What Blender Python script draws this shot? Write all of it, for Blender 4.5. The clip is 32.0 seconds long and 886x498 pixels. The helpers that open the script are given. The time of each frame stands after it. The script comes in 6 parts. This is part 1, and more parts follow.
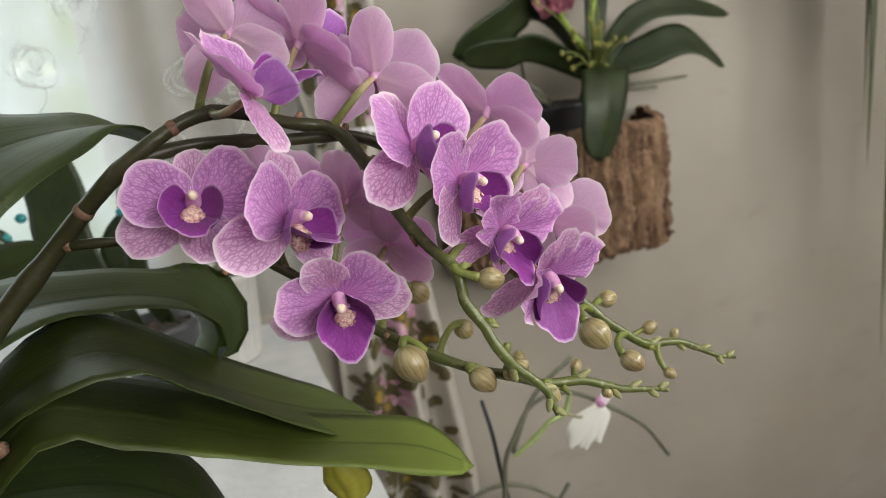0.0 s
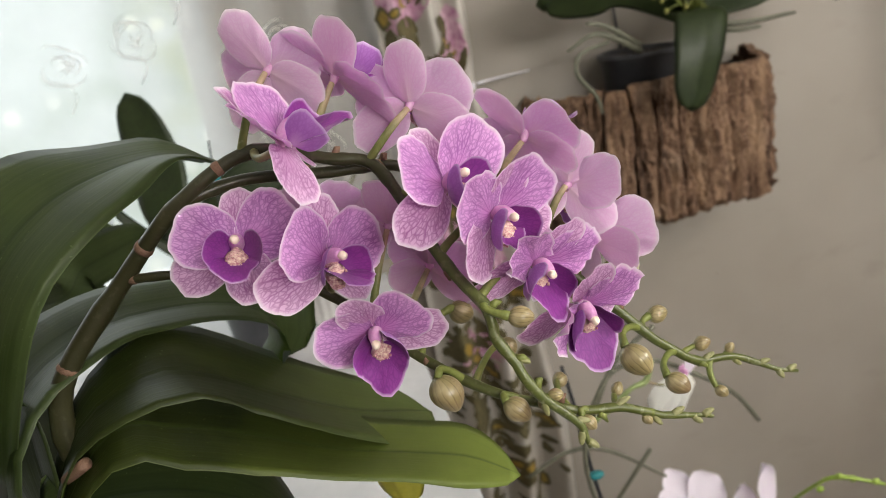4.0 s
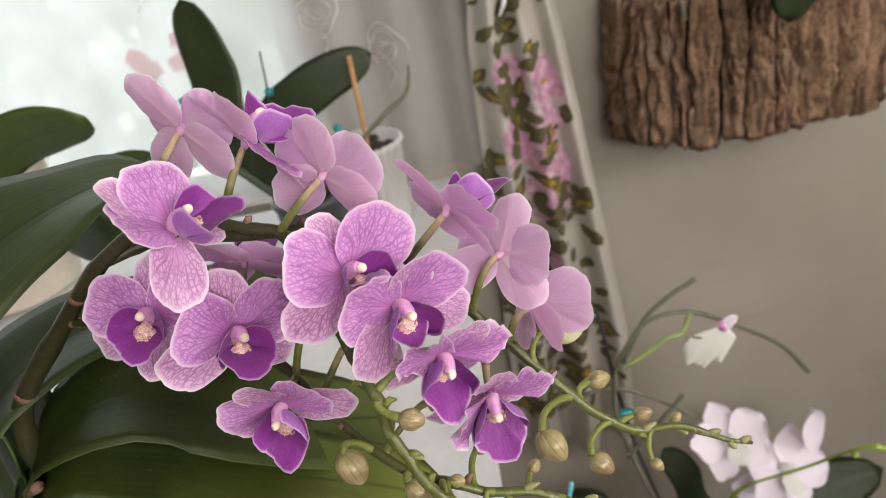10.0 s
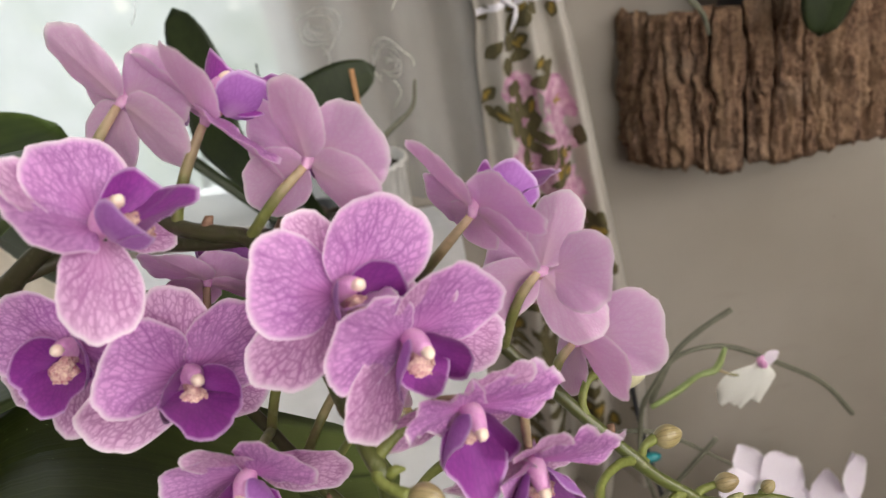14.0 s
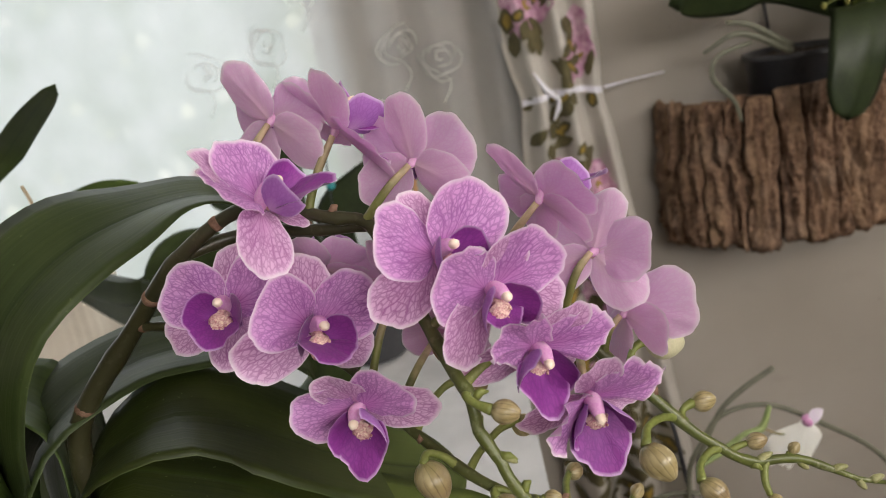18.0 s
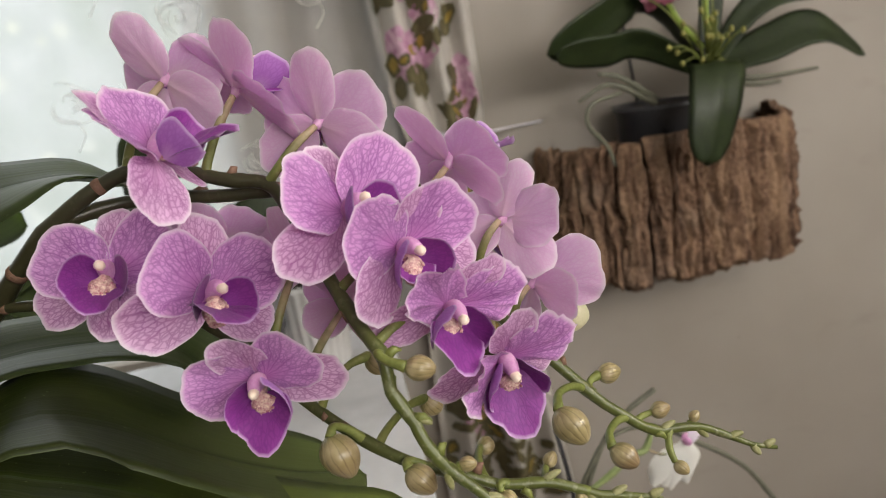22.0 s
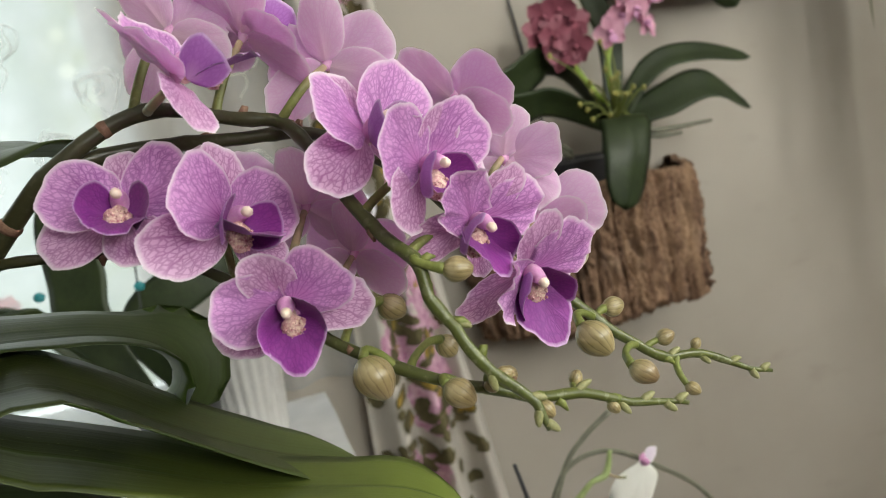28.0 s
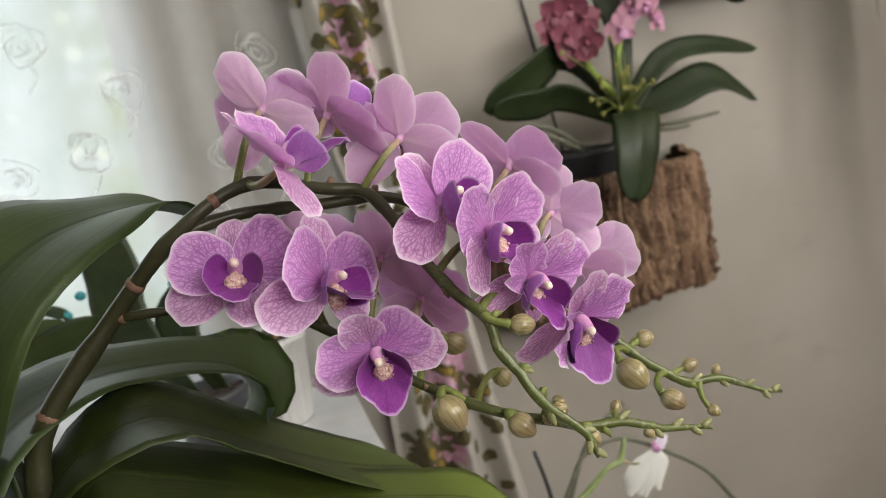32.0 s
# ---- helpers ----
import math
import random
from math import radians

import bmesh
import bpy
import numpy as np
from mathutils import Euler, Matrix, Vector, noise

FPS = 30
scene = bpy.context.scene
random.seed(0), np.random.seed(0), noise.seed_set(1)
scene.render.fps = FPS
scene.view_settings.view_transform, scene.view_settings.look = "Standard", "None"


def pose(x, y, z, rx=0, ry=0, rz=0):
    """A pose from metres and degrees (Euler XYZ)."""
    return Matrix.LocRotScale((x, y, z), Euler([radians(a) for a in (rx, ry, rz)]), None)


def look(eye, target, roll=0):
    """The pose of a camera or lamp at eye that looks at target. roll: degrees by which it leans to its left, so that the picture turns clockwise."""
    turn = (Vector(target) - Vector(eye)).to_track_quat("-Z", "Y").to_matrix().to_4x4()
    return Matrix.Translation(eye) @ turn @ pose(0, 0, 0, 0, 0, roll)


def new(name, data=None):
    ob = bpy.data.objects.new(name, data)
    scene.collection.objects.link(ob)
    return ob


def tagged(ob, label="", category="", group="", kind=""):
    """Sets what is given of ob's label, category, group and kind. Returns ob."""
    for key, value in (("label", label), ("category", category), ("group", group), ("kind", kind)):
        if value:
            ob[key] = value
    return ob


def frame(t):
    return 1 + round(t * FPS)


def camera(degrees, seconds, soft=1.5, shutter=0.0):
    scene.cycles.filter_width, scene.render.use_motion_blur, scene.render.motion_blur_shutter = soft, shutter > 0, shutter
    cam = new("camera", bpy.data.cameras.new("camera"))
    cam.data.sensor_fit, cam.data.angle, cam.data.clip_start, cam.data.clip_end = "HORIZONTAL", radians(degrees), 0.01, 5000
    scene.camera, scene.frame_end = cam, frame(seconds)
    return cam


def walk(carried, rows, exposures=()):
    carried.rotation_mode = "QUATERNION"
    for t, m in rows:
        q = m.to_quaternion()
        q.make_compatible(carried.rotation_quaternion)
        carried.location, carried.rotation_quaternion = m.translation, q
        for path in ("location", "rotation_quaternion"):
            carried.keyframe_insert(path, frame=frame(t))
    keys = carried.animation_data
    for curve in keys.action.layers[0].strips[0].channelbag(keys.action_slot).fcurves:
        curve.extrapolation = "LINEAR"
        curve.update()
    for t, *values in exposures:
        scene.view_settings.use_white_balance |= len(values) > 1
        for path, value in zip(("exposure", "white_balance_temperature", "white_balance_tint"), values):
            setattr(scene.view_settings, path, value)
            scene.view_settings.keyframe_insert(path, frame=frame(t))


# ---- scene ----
cam = camera(64.1, 32.0, soft=0.6)
cam.data.dof.use_dof, cam.data.dof.focus_distance, cam.data.dof.aperture_fstop = True, 0.315, 12.0
METRES, EYE, TILT, LEAN, TURN = 0.75, 1.25, -14.5, 6.5, -20.0
ROWS = [
    (0.0, 0.0, 0.0, 0.0, 0.0, 0.0, -0.0),
    (0.5, 0.0033, -0.0013, 0.003, -0.09, 0.49, 0.11),
    (1.0, -0.0038, -0.006, 0.0039, 0.55, 0.43, 0.18),
    (1.5, -0.0018, -0.0034, 0.0083, 1.22, 0.4, 0.21),
    (2.0, 0.0061, 0.0039, 0.0178, 0.41, -0.02, -0.17),
    (2.5, 0.0085, -0.0026, 0.0278, 1.64, -0.66, 0.28),
    (3.0, 0.0059, -0.0064, 0.0359, 3.32, -1.77, 0.43),
    (3.5, 0.0137, -0.0037, 0.0463, 6.34, -3.15, 1.23),
    (4.0, 0.0395, 0.0002, 0.0574, 8.15, -5.26, 1.05),
    (4.5, 0.0635, -0.0073, 0.0825, 10.22, -6.3, 2.08),
    (6.5, 0.0953, -0.0099, 0.1488, 12.4, -10.66, -0.06),
    (7.0, 0.0985, -0.0047, 0.1501, 12.06, -12.02, -0.15),
    (7.5, 0.1007, -0.0008, 0.1554, 11.94, -11.97, -0.54),
    (8.0, 0.0954, 0.0067, 0.1579, 12.11, -13.36, -1.09),
    (8.5, 0.0983, 0.032, 0.1752, 11.36, -15.9, 0.54),
    (9.0, 0.1063, 0.0468, 0.1807, 12.2, -17.31, 0.6),
    (9.5, 0.1293, 0.0582, 0.1835, 14.11, -18.03, 1.27),
    (10.0, 0.1397, 0.0665, 0.1811, 16.8, -16.67, -0.15),
    (10.5, 0.1479, 0.0772, 0.1815, 17.17, -16.59, -0.15),
    (11.0, 0.1411, 0.0851, 0.1832, 18.04, -16.43, -0.57),
    (11.5, 0.1306, 0.1032, 0.1767, 18.59, -16.86, -0.86),
    (12.0, 0.1171, 0.12, 0.1783, 19.53, -17.3, -0.87),
    (12.5, 0.1019, 0.137, 0.1752, 20.08, -17.63, -0.97),
    (13.0, 0.1004, 0.1444, 0.1741, 19.42, -17.18, -1.1),
    (13.5, 0.1055, 0.1532, 0.1576, 18.02, -15.94, -1.09),
    (14.0, 0.1014, 0.1579, 0.1434, 17.05, -14.18, -0.49),
    (14.5, 0.09, 0.1591, 0.1245, 16.54, -12.47, -0.58),
    (16.5, 0.0911, 0.1257, 0.0984, 17.17, -7.64, 0.19),
    (17.0, 0.1278, 0.1055, 0.1071, 17.57, -6.55, 1.32),
    (17.5, 0.1196, 0.0777, 0.0952, 19.38, -6.3, -0.2),
    (18.0, 0.1131, 0.063, 0.0982, 20.4, -6.01, -0.32),
    (18.5, 0.1229, 0.0661, 0.096, 19.94, -5.74, -0.93),
    (19.0, 0.1205, 0.0698, 0.0915, 19.41, -5.77, -1.58),
    (19.5, 0.1048, 0.0752, 0.0959, 18.63, -5.8, -1.22),
    (20.0, 0.0984, 0.097, 0.0994, 16.02, -5.62, 0.12),
    (20.5, 0.094, 0.0884, 0.0834, 14.79, -4.32, -1.34),
    (21.0, 0.0888, 0.0738, 0.079, 14.02, -2.77, -1.33),
    (21.5, 0.0953, 0.0644, 0.0734, 13.08, -1.56, -1.06),
    (22.0, 0.0968, 0.0666, 0.0443, 10.79, -0.89, -0.82),
    (22.5, 0.0915, 0.0637, 0.026, 9.49, -0.04, -1.52),
    (23.0, 0.0943, 0.0697, 0.0127, 9.4, 0.76, -0.71),
    (23.5, 0.105, 0.0704, 0.0054, 8.73, 0.63, -0.27),
    (24.0, 0.0965, 0.0678, -0.0012, 7.77, 1.05, 0.25),
    (24.5, 0.0917, 0.0702, -0.0149, 6.17, 1.82, 0.47),
    (25.0, 0.0885, 0.0748, -0.0266, 5.02, 2.43, 0.78),
    (25.5, 0.0869, 0.0744, -0.0341, 5.01, 3.57, 1.2),
    (26.0, 0.0782, 0.0709, -0.0366, 5.29, 4.61, 1.99),
    (26.5, 0.0477, 0.0681, -0.047, 6.5, 4.9, 2.28),
    (28.5, 0.0371, 0.0431, -0.0391, 3.07, 7.76, 3.26),
    (29.0, 0.0297, 0.0228, -0.0312, 3.17, 8.87, 3.14),
    (29.5, 0.0151, 0.0128, -0.0273, 3.04, 9.04, 3.05),
    (30.0, 0.0063, 0.0069, -0.0162, 1.4, 8.61, 3.7),
    (30.5, 0.0075, 0.0081, -0.0149, -0.75, 7.35, 3.95),
    (31.0, 0.0022, -0.0006, -0.0163, 0.35, 6.54, 3.58),
    (31.5, -0.0046, -0.009, -0.0108, 2.93, 5.56, 3.08),
    (32.0, 0.0094, -0.0137, -0.0018, 3.84, 4.43, 3.53),
]
walk(cam, [(t, pose(0, 0, EYE, TILT, LEAN, TURN) @ pose(METRES * x, METRES * y, METRES * z, 90 + pitch, roll, yaw)) for t, x, y, z, yaw, pitch, roll in ROWS],
     exposures=[(0, 0.11, 6500, 5), (4, 0.14, 6600, 9), (8.5, 0.15, 6680, 10), (12, 0.19, 6680, 11), (14, 0.03, 6680, 11), (17, -0.18, 6680, 11), (19, -0.09, 6680, 12), (21, -0.09, 6680, 11), (22, -0.07, 6680, 11), (23, 0.07, 6620, 8), (24, 0.15, 6580, 4),
                (26, 0.13, 6500, 0), (29, 0.13, 6500, 5), (32, 0.08, 6500, 8)])

# ---- world and light ----
world = bpy.data.worlds.new("sky")
scene.world = world
world.use_nodes = True
wn = world.node_tree.nodes
sky = wn.new("ShaderNodeTexSky")
sky.sky_type, sky.sun_disc = "NISHITA", False
sky.sun_elevation, sky.sun_rotation = radians(48), radians(270)
world.node_tree.links.new(sky.outputs["Color"], wn["Background"].inputs["Color"])
wn["Background"].inputs["Strength"].default_value = 0.1


def lamp(name, kind, energy, m, colour=(1, 1, 1), **kw):
    data = bpy.data.lights.new(name, kind)
    data.energy, data.color = energy, colour
    for k, v in kw.items():
        if k == "size":
            data.shape, data.size, data.size_y = "RECTANGLE", v[0], v[1]
        if k == "angle":
            data.angle = radians(v)
    ob = new(name, data)
    ob.matrix_basis = m
    return ob


lamp("sun", "SUN", 2.0, look((-6, -0.3, 7), (0, 0, 0)), (1, 0.95, 0.88), angle=4)
lamp("window_daylight", "AREA", 13, look((-0.95, 1.56, 1.5), (-0.95, 0, 1.2)), (0.93, 0.98, 1.0), size=(1.6, 1.35))
lamp("south_daylight", "AREA", 74, look((1.05, -2.56, 2.09), (0.75, 0, 3.6)), (1, 0.97, 0.93), size=(1.62, 0.82))
lamp("east_daylight", "AREA", 52, look((2.46, -0.85, 2.06), (0.0, 0.3, 3.2)), (1, 0.97, 0.92), size=(1.1, 0.84))


# ---- materials ----
def nodes_of(name):
    m = bpy.data.materials.new(name)
    m.use_nodes = True
    nt = m.node_tree
    return m, nt, nt.nodes["Principled BSDF"], nt.nodes["Material Output"]


def mat(name, c1, c2, scale=20, rough=0.5, bump=0.15, fine=8.0, stretch=(1, 1, 1), metal=0.0, translucent=0.0, spread=0.5, dist=0.002, spec=0.5):
    """Two tones mixed by a coarse and a fine noise, with bump; translucent is the share of light let through."""
    m, nt, bs, out = nodes_of(name)
    N, L = nt.nodes, nt.links
    tc = N.new("ShaderNodeTexCoord")
    mp = N.new("ShaderNodeMapping")
    mp.inputs["Scale"].default_value = stretch
    L.new(tc.outputs["Object"], mp.inputs["Vector"])
    n1, n2 = N.new("ShaderNodeTexNoise"), N.new("ShaderNodeTexNoise")
    for n, s, d in ((n1, scale, 3), (n2, scale * fine, 5)):
        n.inputs["Scale"].default_value, n.inputs["Detail"].default_value = s, d
        L.new(mp.outputs["Vector"], n.inputs["Vector"])
    add = N.new("ShaderNodeMath")
    add.operation = "MULTIPLY_ADD"
    add.inputs[1].default_value = 0.6
    L.new(n1.outputs["Fac"], add.inputs[0])
    mul = N.new("ShaderNodeMath")
    mul.operation = "MULTIPLY"
    mul.inputs[1].default_value = 0.4
    L.new(n2.outputs["Fac"], mul.inputs[0])
    L.new(mul.outputs[0], add.inputs[2])
    ramp = N.new("ShaderNodeMapRange")
    ramp.inputs["From Min"].default_value, ramp.inputs["From Max"].default_value = 0.5 - spread * 0.4, 0.5 + spread * 0.4
    L.new(add.outputs[0], ramp.inputs["Value"])
    mix = N.new("ShaderNodeMix")
    mix.data_type = "RGBA"
    mix.inputs["A"].default_value, mix.inputs["B"].default_value = (*c1, 1), (*c2, 1)
    L.new(ramp.outputs["Result"], mix.inputs["Factor"])
    L.new(mix.outputs["Result"], bs.inputs["Base Color"])
    bs.inputs["Roughness"].default_value, bs.inputs["Metallic"].default_value = rough, metal
    bs.inputs["Specular IOR Level"].default_value = spec
    if bump:
        b = N.new("ShaderNodeBump")
        b.inputs["Strength"].default_value, b.inputs["Distance"].default_value = bump, dist
        L.new(add.outputs[0], b.inputs["Height"])
        L.new(b.outputs["Normal"], bs.inputs["Normal"])
    if translucent:
        tr, sh = N.new("ShaderNodeBsdfTranslucent"), N.new("ShaderNodeMixShader")
        sh.inputs["Fac"].default_value = translucent
        L.new(mix.outputs["Result"], tr.inputs["Color"])
        L.new(bs.outputs[0], sh.inputs[1])
        L.new(tr.outputs[0], sh.inputs[2])
        L.new(sh.outputs[0], out.inputs["Surface"])
    return m


def tools(nt):
    """Shortcuts for math and colour-mix nodes."""
    def mth(op, a, b=None):
        n = nt.nodes.new("ShaderNodeMath")
        n.operation = op
        for i, v in enumerate((a, b)):
            if v is None:
                continue
            if isinstance(v, (int, float)):
                n.inputs[i].default_value = v
            else:
                nt.links.new(v, n.inputs[i])
        return n.outputs[0]

    def mixc(f, a, b):
        n = nt.nodes.new("ShaderNodeMix")
        n.data_type = "RGBA"
        if isinstance(f, (int, float)):
            n.inputs["Factor"].default_value = f
        else:
            nt.links.new(f, n.inputs["Factor"])
        for k, v in (("A", a), ("B", b)):
            if isinstance(v, tuple):
                n.inputs[k].default_value = (*v, 1)
            else:
                nt.links.new(v, n.inputs[k])
        return n.outputs["Result"]

    def span(v, a, b, lo=0.0, hi=1.0):
        n = nt.nodes.new("ShaderNodeMapRange")
        for k, x in (("From Min", a), ("From Max", b), ("To Min", lo), ("To Max", hi)):
            n.inputs[k].default_value = x
        nt.links.new(v, n.inputs["Value"])
        return n.outputs["Result"]

    def noise_at(vec, scale, detail=3):
        n = nt.nodes.new("ShaderNodeTexNoise")
        n.inputs["Scale"].default_value, n.inputs["Detail"].default_value = scale, detail
        nt.links.new(vec, n.inputs["Vector"])
        return n.outputs["Fac"]

    def scaled_uv(su, sv):
        uv = nt.nodes.new("ShaderNodeUVMap")
        mp = nt.nodes.new("ShaderNodeMapping")
        mp.inputs["Scale"].default_value = (su, sv, 1)
        nt.links.new(uv.outputs["UV"], mp.inputs["Vector"])
        return mp.outputs["Vector"]

    def uv_parts():
        uv, sp = nt.nodes.new("ShaderNodeUVMap"), nt.nodes.new("ShaderNodeSeparateXYZ")
        nt.links.new(uv.outputs["UV"], sp.inputs[0])
        return sp.outputs["X"], sp.outputs["Y"]

    return mth, mixc, span, noise_at, scaled_uv, uv_parts


def petal_mat(name, pale, vein, edge, strength, centre, translucent=0.3, lines=11.0):
    """Tepal skin: veins that fan out from the base and branch, joined by a fine net, with a thin pale margin and a tinted heart."""
    m, nt, bs, out = nodes_of(name)
    mth, mixc, span, noise_at, scaled_uv, uv_parts = tools(nt)
    N, L = nt.nodes, nt.links
    u, v = uv_parts()
    tc, info = N.new("ShaderNodeTexCoord"), N.new("ShaderNodeObjectInfo")
    shift = N.new("ShaderNodeVectorMath")
    shift.operation = "MULTIPLY_ADD"
    L.new(info.outputs["Random"], shift.inputs[0])
    shift.inputs[1].default_value = (0.9, 0.7, 0.5)
    L.new(tc.outputs["Object"], shift.inputs[2])
    place = shift.outputs[0]
    warp = mth("SUBTRACT", noise_at(place, 230, 3), 0.5)
    drift = mth("SUBTRACT", noise_at(place, 70, 2), 0.5)
    along = mth("ADD", mth("ADD", u, mth("MULTIPLY", warp, 0.060)), mth("MULTIPLY", drift, 0.16))

    def veins(count, width):
        """Thin lines at even steps across the fan, of one width from base to margin."""
        off = mth("ABSOLUTE", mth("SUBTRACT", mth("FRACT", mth("MULTIPLY", along, count)), 0.5))
        n = N.new("ShaderNodeMapRange")
        n.interpolation_type = "SMOOTHSTEP"
        L.new(off, n.inputs["Value"])
        n.inputs["From Min"].default_value = 0.0
        L.new(mth("DIVIDE", width * count, mth("ADD", v, 0.12)), n.inputs["From Max"])
        n.inputs["To Min"].default_value, n.inputs["To Max"].default_value = 1.0, 0.0
        return n.outputs["Result"]

    main, twigs = mth("MULTIPLY", veins(lines, 0.0090), 0.85), mth("MULTIPLY", veins(lines * 2 + 1, 0.0070), span(v, 0.28, 0.50, 0.0, 0.75))
    vor = N.new("ShaderNodeTexVoronoi")
    vor.feature, vor.inputs["Scale"].default_value = "DISTANCE_TO_EDGE", 600.0
    bent = N.new("ShaderNodeVectorMath")
    bent.operation = "MULTIPLY"
    L.new(place, bent.inputs[0])
    bent.inputs[1].default_value = (1.15, 0.58, 0.3)
    L.new(bent.outputs[0], vor.inputs["Vector"])
    net = mth("MULTIPLY", span(vor.outputs["Distance"], 0.0, 0.17, 0.74, 0.0), span(v, 0.15, 0.45))
    lines_all = mth("MAXIMUM", mth("MAXIMUM", main, twigs), net)
    blot = noise_at(place, 90, 3)
    fac = mth("MULTIPLY", mth("MULTIPLY", lines_all, mth("ADD", mth("MULTIPLY", blot, 0.7), 0.45)), mth("MULTIPLY", span(v, 0.88, 0.98, 1.0, 0.25), strength))
    tone = mixc(span(blot, 0.34, 0.70, 0.0, 0.24 * strength), pale, vein)
    tone = mixc(span(v, 0.95, 0.30, 0.0, 0.22 * strength), tone, vein)
    col = mixc(fac, tone, vein)
    col = mixc(span(v, 0.55, 0.0, 0.0, 0.65), col, centre)
    col = mixc(span(v, 0.93, 0.985, 0.0, 0.75), col, edge)
    L.new(col, bs.inputs["Base Color"])
    bs.inputs["Roughness"].default_value, bs.inputs["Specular IOR Level"].default_value = 0.5, 0.35
    bs.inputs["Sheen Weight"].default_value, bs.inputs["Sheen Roughness"].default_value = 0.12, 0.4
    bmp = N.new("ShaderNodeBump")
    bmp.inputs["Strength"].default_value, bmp.inputs["Distance"].default_value = 0.35, 0.0003
    L.new(mth("ADD", mth("MULTIPLY", lines_all, -0.6), mth("MULTIPLY", noise_at(place, 1500, 2), 0.35)), bmp.inputs["Height"])
    L.new(bmp.outputs["Normal"], bs.inputs["Normal"])
    tr, sh = N.new("ShaderNodeBsdfTranslucent"), N.new("ShaderNodeMixShader")
    sh.inputs["Fac"].default_value = translucent
    L.new(col, tr.inputs["Color"])
    L.new(bs.outputs[0], sh.inputs[1])
    L.new(tr.outputs[0], sh.inputs[2])
    L.new(sh.outputs[0], out.inputs["Surface"])
    return m


def skin(name, build, rough=0.5, spec=0.4, bump=0.2, dist=0.0008, translucent=0.0):
    """A material whose colour and relief build(tools, coordinates) returns."""
    m, nt, bs, out = nodes_of(name)
    tc = nt.nodes.new("ShaderNodeTexCoord")
    col, height = build(tools(nt), tc.outputs["Object"], nt)
    nt.links.new(col, bs.inputs["Base Color"])
    bs.inputs["Roughness"].default_value, bs.inputs["Specular IOR Level"].default_value = rough, spec
    if height is not None:
        b = nt.nodes.new("ShaderNodeBump")
        b.inputs["Strength"].default_value, b.inputs["Distance"].default_value = bump, dist
        nt.links.new(height, b.inputs["Height"])
        nt.links.new(b.outputs["Normal"], bs.inputs["Normal"])
    if translucent:
        tr, sh = nt.nodes.new("ShaderNodeBsdfTranslucent"), nt.nodes.new("ShaderNodeMixShader")
        sh.inputs["Fac"].default_value = translucent
        nt.links.new(col, tr.inputs["Color"])
        nt.links.new(bs.outputs[0], sh.inputs[1])
        nt.links.new(tr.outputs[0], sh.inputs[2])
        nt.links.new(sh.outputs[0], out.inputs["Surface"])
    return m


def leaf_skin(c1, c2, edge, rib, tip=None):
    def build(t, obj, nt):
        mth, mixc, span, noise_at, scaled_uv, uv_parts = t
        u, v = uv_parts()
        veins = noise_at(scaled_uv(34, 1.6), 1.0, 3)
        blot = noise_at(obj, 30, 4)
        col = mixc(span(mth("ADD", mth("MULTIPLY", veins, 0.45), mth("MULTIPLY", blot, 0.55)), 0.32, 0.68), c1, c2)
        # lighter tip: partly the leaf's own green, partly window light put into the colour
        if tip:
            col = mixc(span(mth("ADD", v, mth("MULTIPLY", mth("SUBTRACT", blot, 0.5), 0.3)), 0.34, 0.92, 0.0, 0.9), col, tip)
        off = mth("ABSOLUTE", mth("SUBTRACT", u, 0.5))
        col = mixc(span(off, 0.0, 0.035, 0.75, 0.0), col, rib)
        col = mixc(span(off, 0.482, 0.498, 0.0, 0.5), col, edge)
        speck = span(noise_at(obj, 420, 2), 0.70, 0.78, 0.0, 0.55)
        col = mixc(speck, col, edge)
        h = mth("ADD", mth("MULTIPLY", veins, 0.7), mth("MULTIPLY", span(off, 0.0, 0.03), 0.8))
        return col, mth("ADD", h, mth("MULTIPLY", noise_at(obj, 900, 2), 0.15))
    return build


def bud_skin(t, obj, nt):
    mth, mixc, span, noise_at, scaled_uv, uv_parts = t
    u, v = uv_parts()
    lines = mth("ABSOLUTE", mth("SINE", mth("ADD", mth("MULTIPLY", u, 44.0), mth("MULTIPLY", noise_at(scaled_uv(3, 2), 2.0), 1.6))))
    col = mixc(span(lines, 0.0, 0.45), (0.165, 0.122, 0.050), (0.31, 0.25, 0.115))
    col = mixc(span(v, 0.0, 0.28, 0.6, 0.0), col, (0.16, 0.17, 0.045))
    col = mixc(span(noise_at(obj, 2.2, 3), 0.40, 0.68, 0.0, 0.6), col, (0.52, 0.43, 0.26))
    info = nt.nodes.new("ShaderNodeObjectInfo")
    col = mixc(mth("MULTIPLY", span(info.outputs["Random"], 0.45, 0.95, 0.0, 0.6), span(v, 0.25, 0.8)), col, (0.15, 0.072, 0.045))
    return col, lines


def stem_skin(old, young, a, b):
    def build(t, obj, nt):
        mth, mixc, span, noise_at, scaled_uv, uv_parts = t
        u, v = uv_parts()
        n = noise_at(obj, 160, 4)
        tone = mixc(span(mth("ADD", v, mth("MULTIPLY", mth("SUBTRACT", n, 0.5), 0.2)), a, b), old, young)
        fleck = mth("MULTIPLY", span(noise_at(obj, 330, 4), 0.56, 0.66, 0.0, 0.26), span(v, 0.55, 0.95, 0.15, 1.0))
        return mixc(fleck, mixc(span(n, 0.40, 0.75, 0.0, 0.45), tone, (0.03, 0.03, 0.012)), (0.46, 0.45, 0.30)), n
    return build


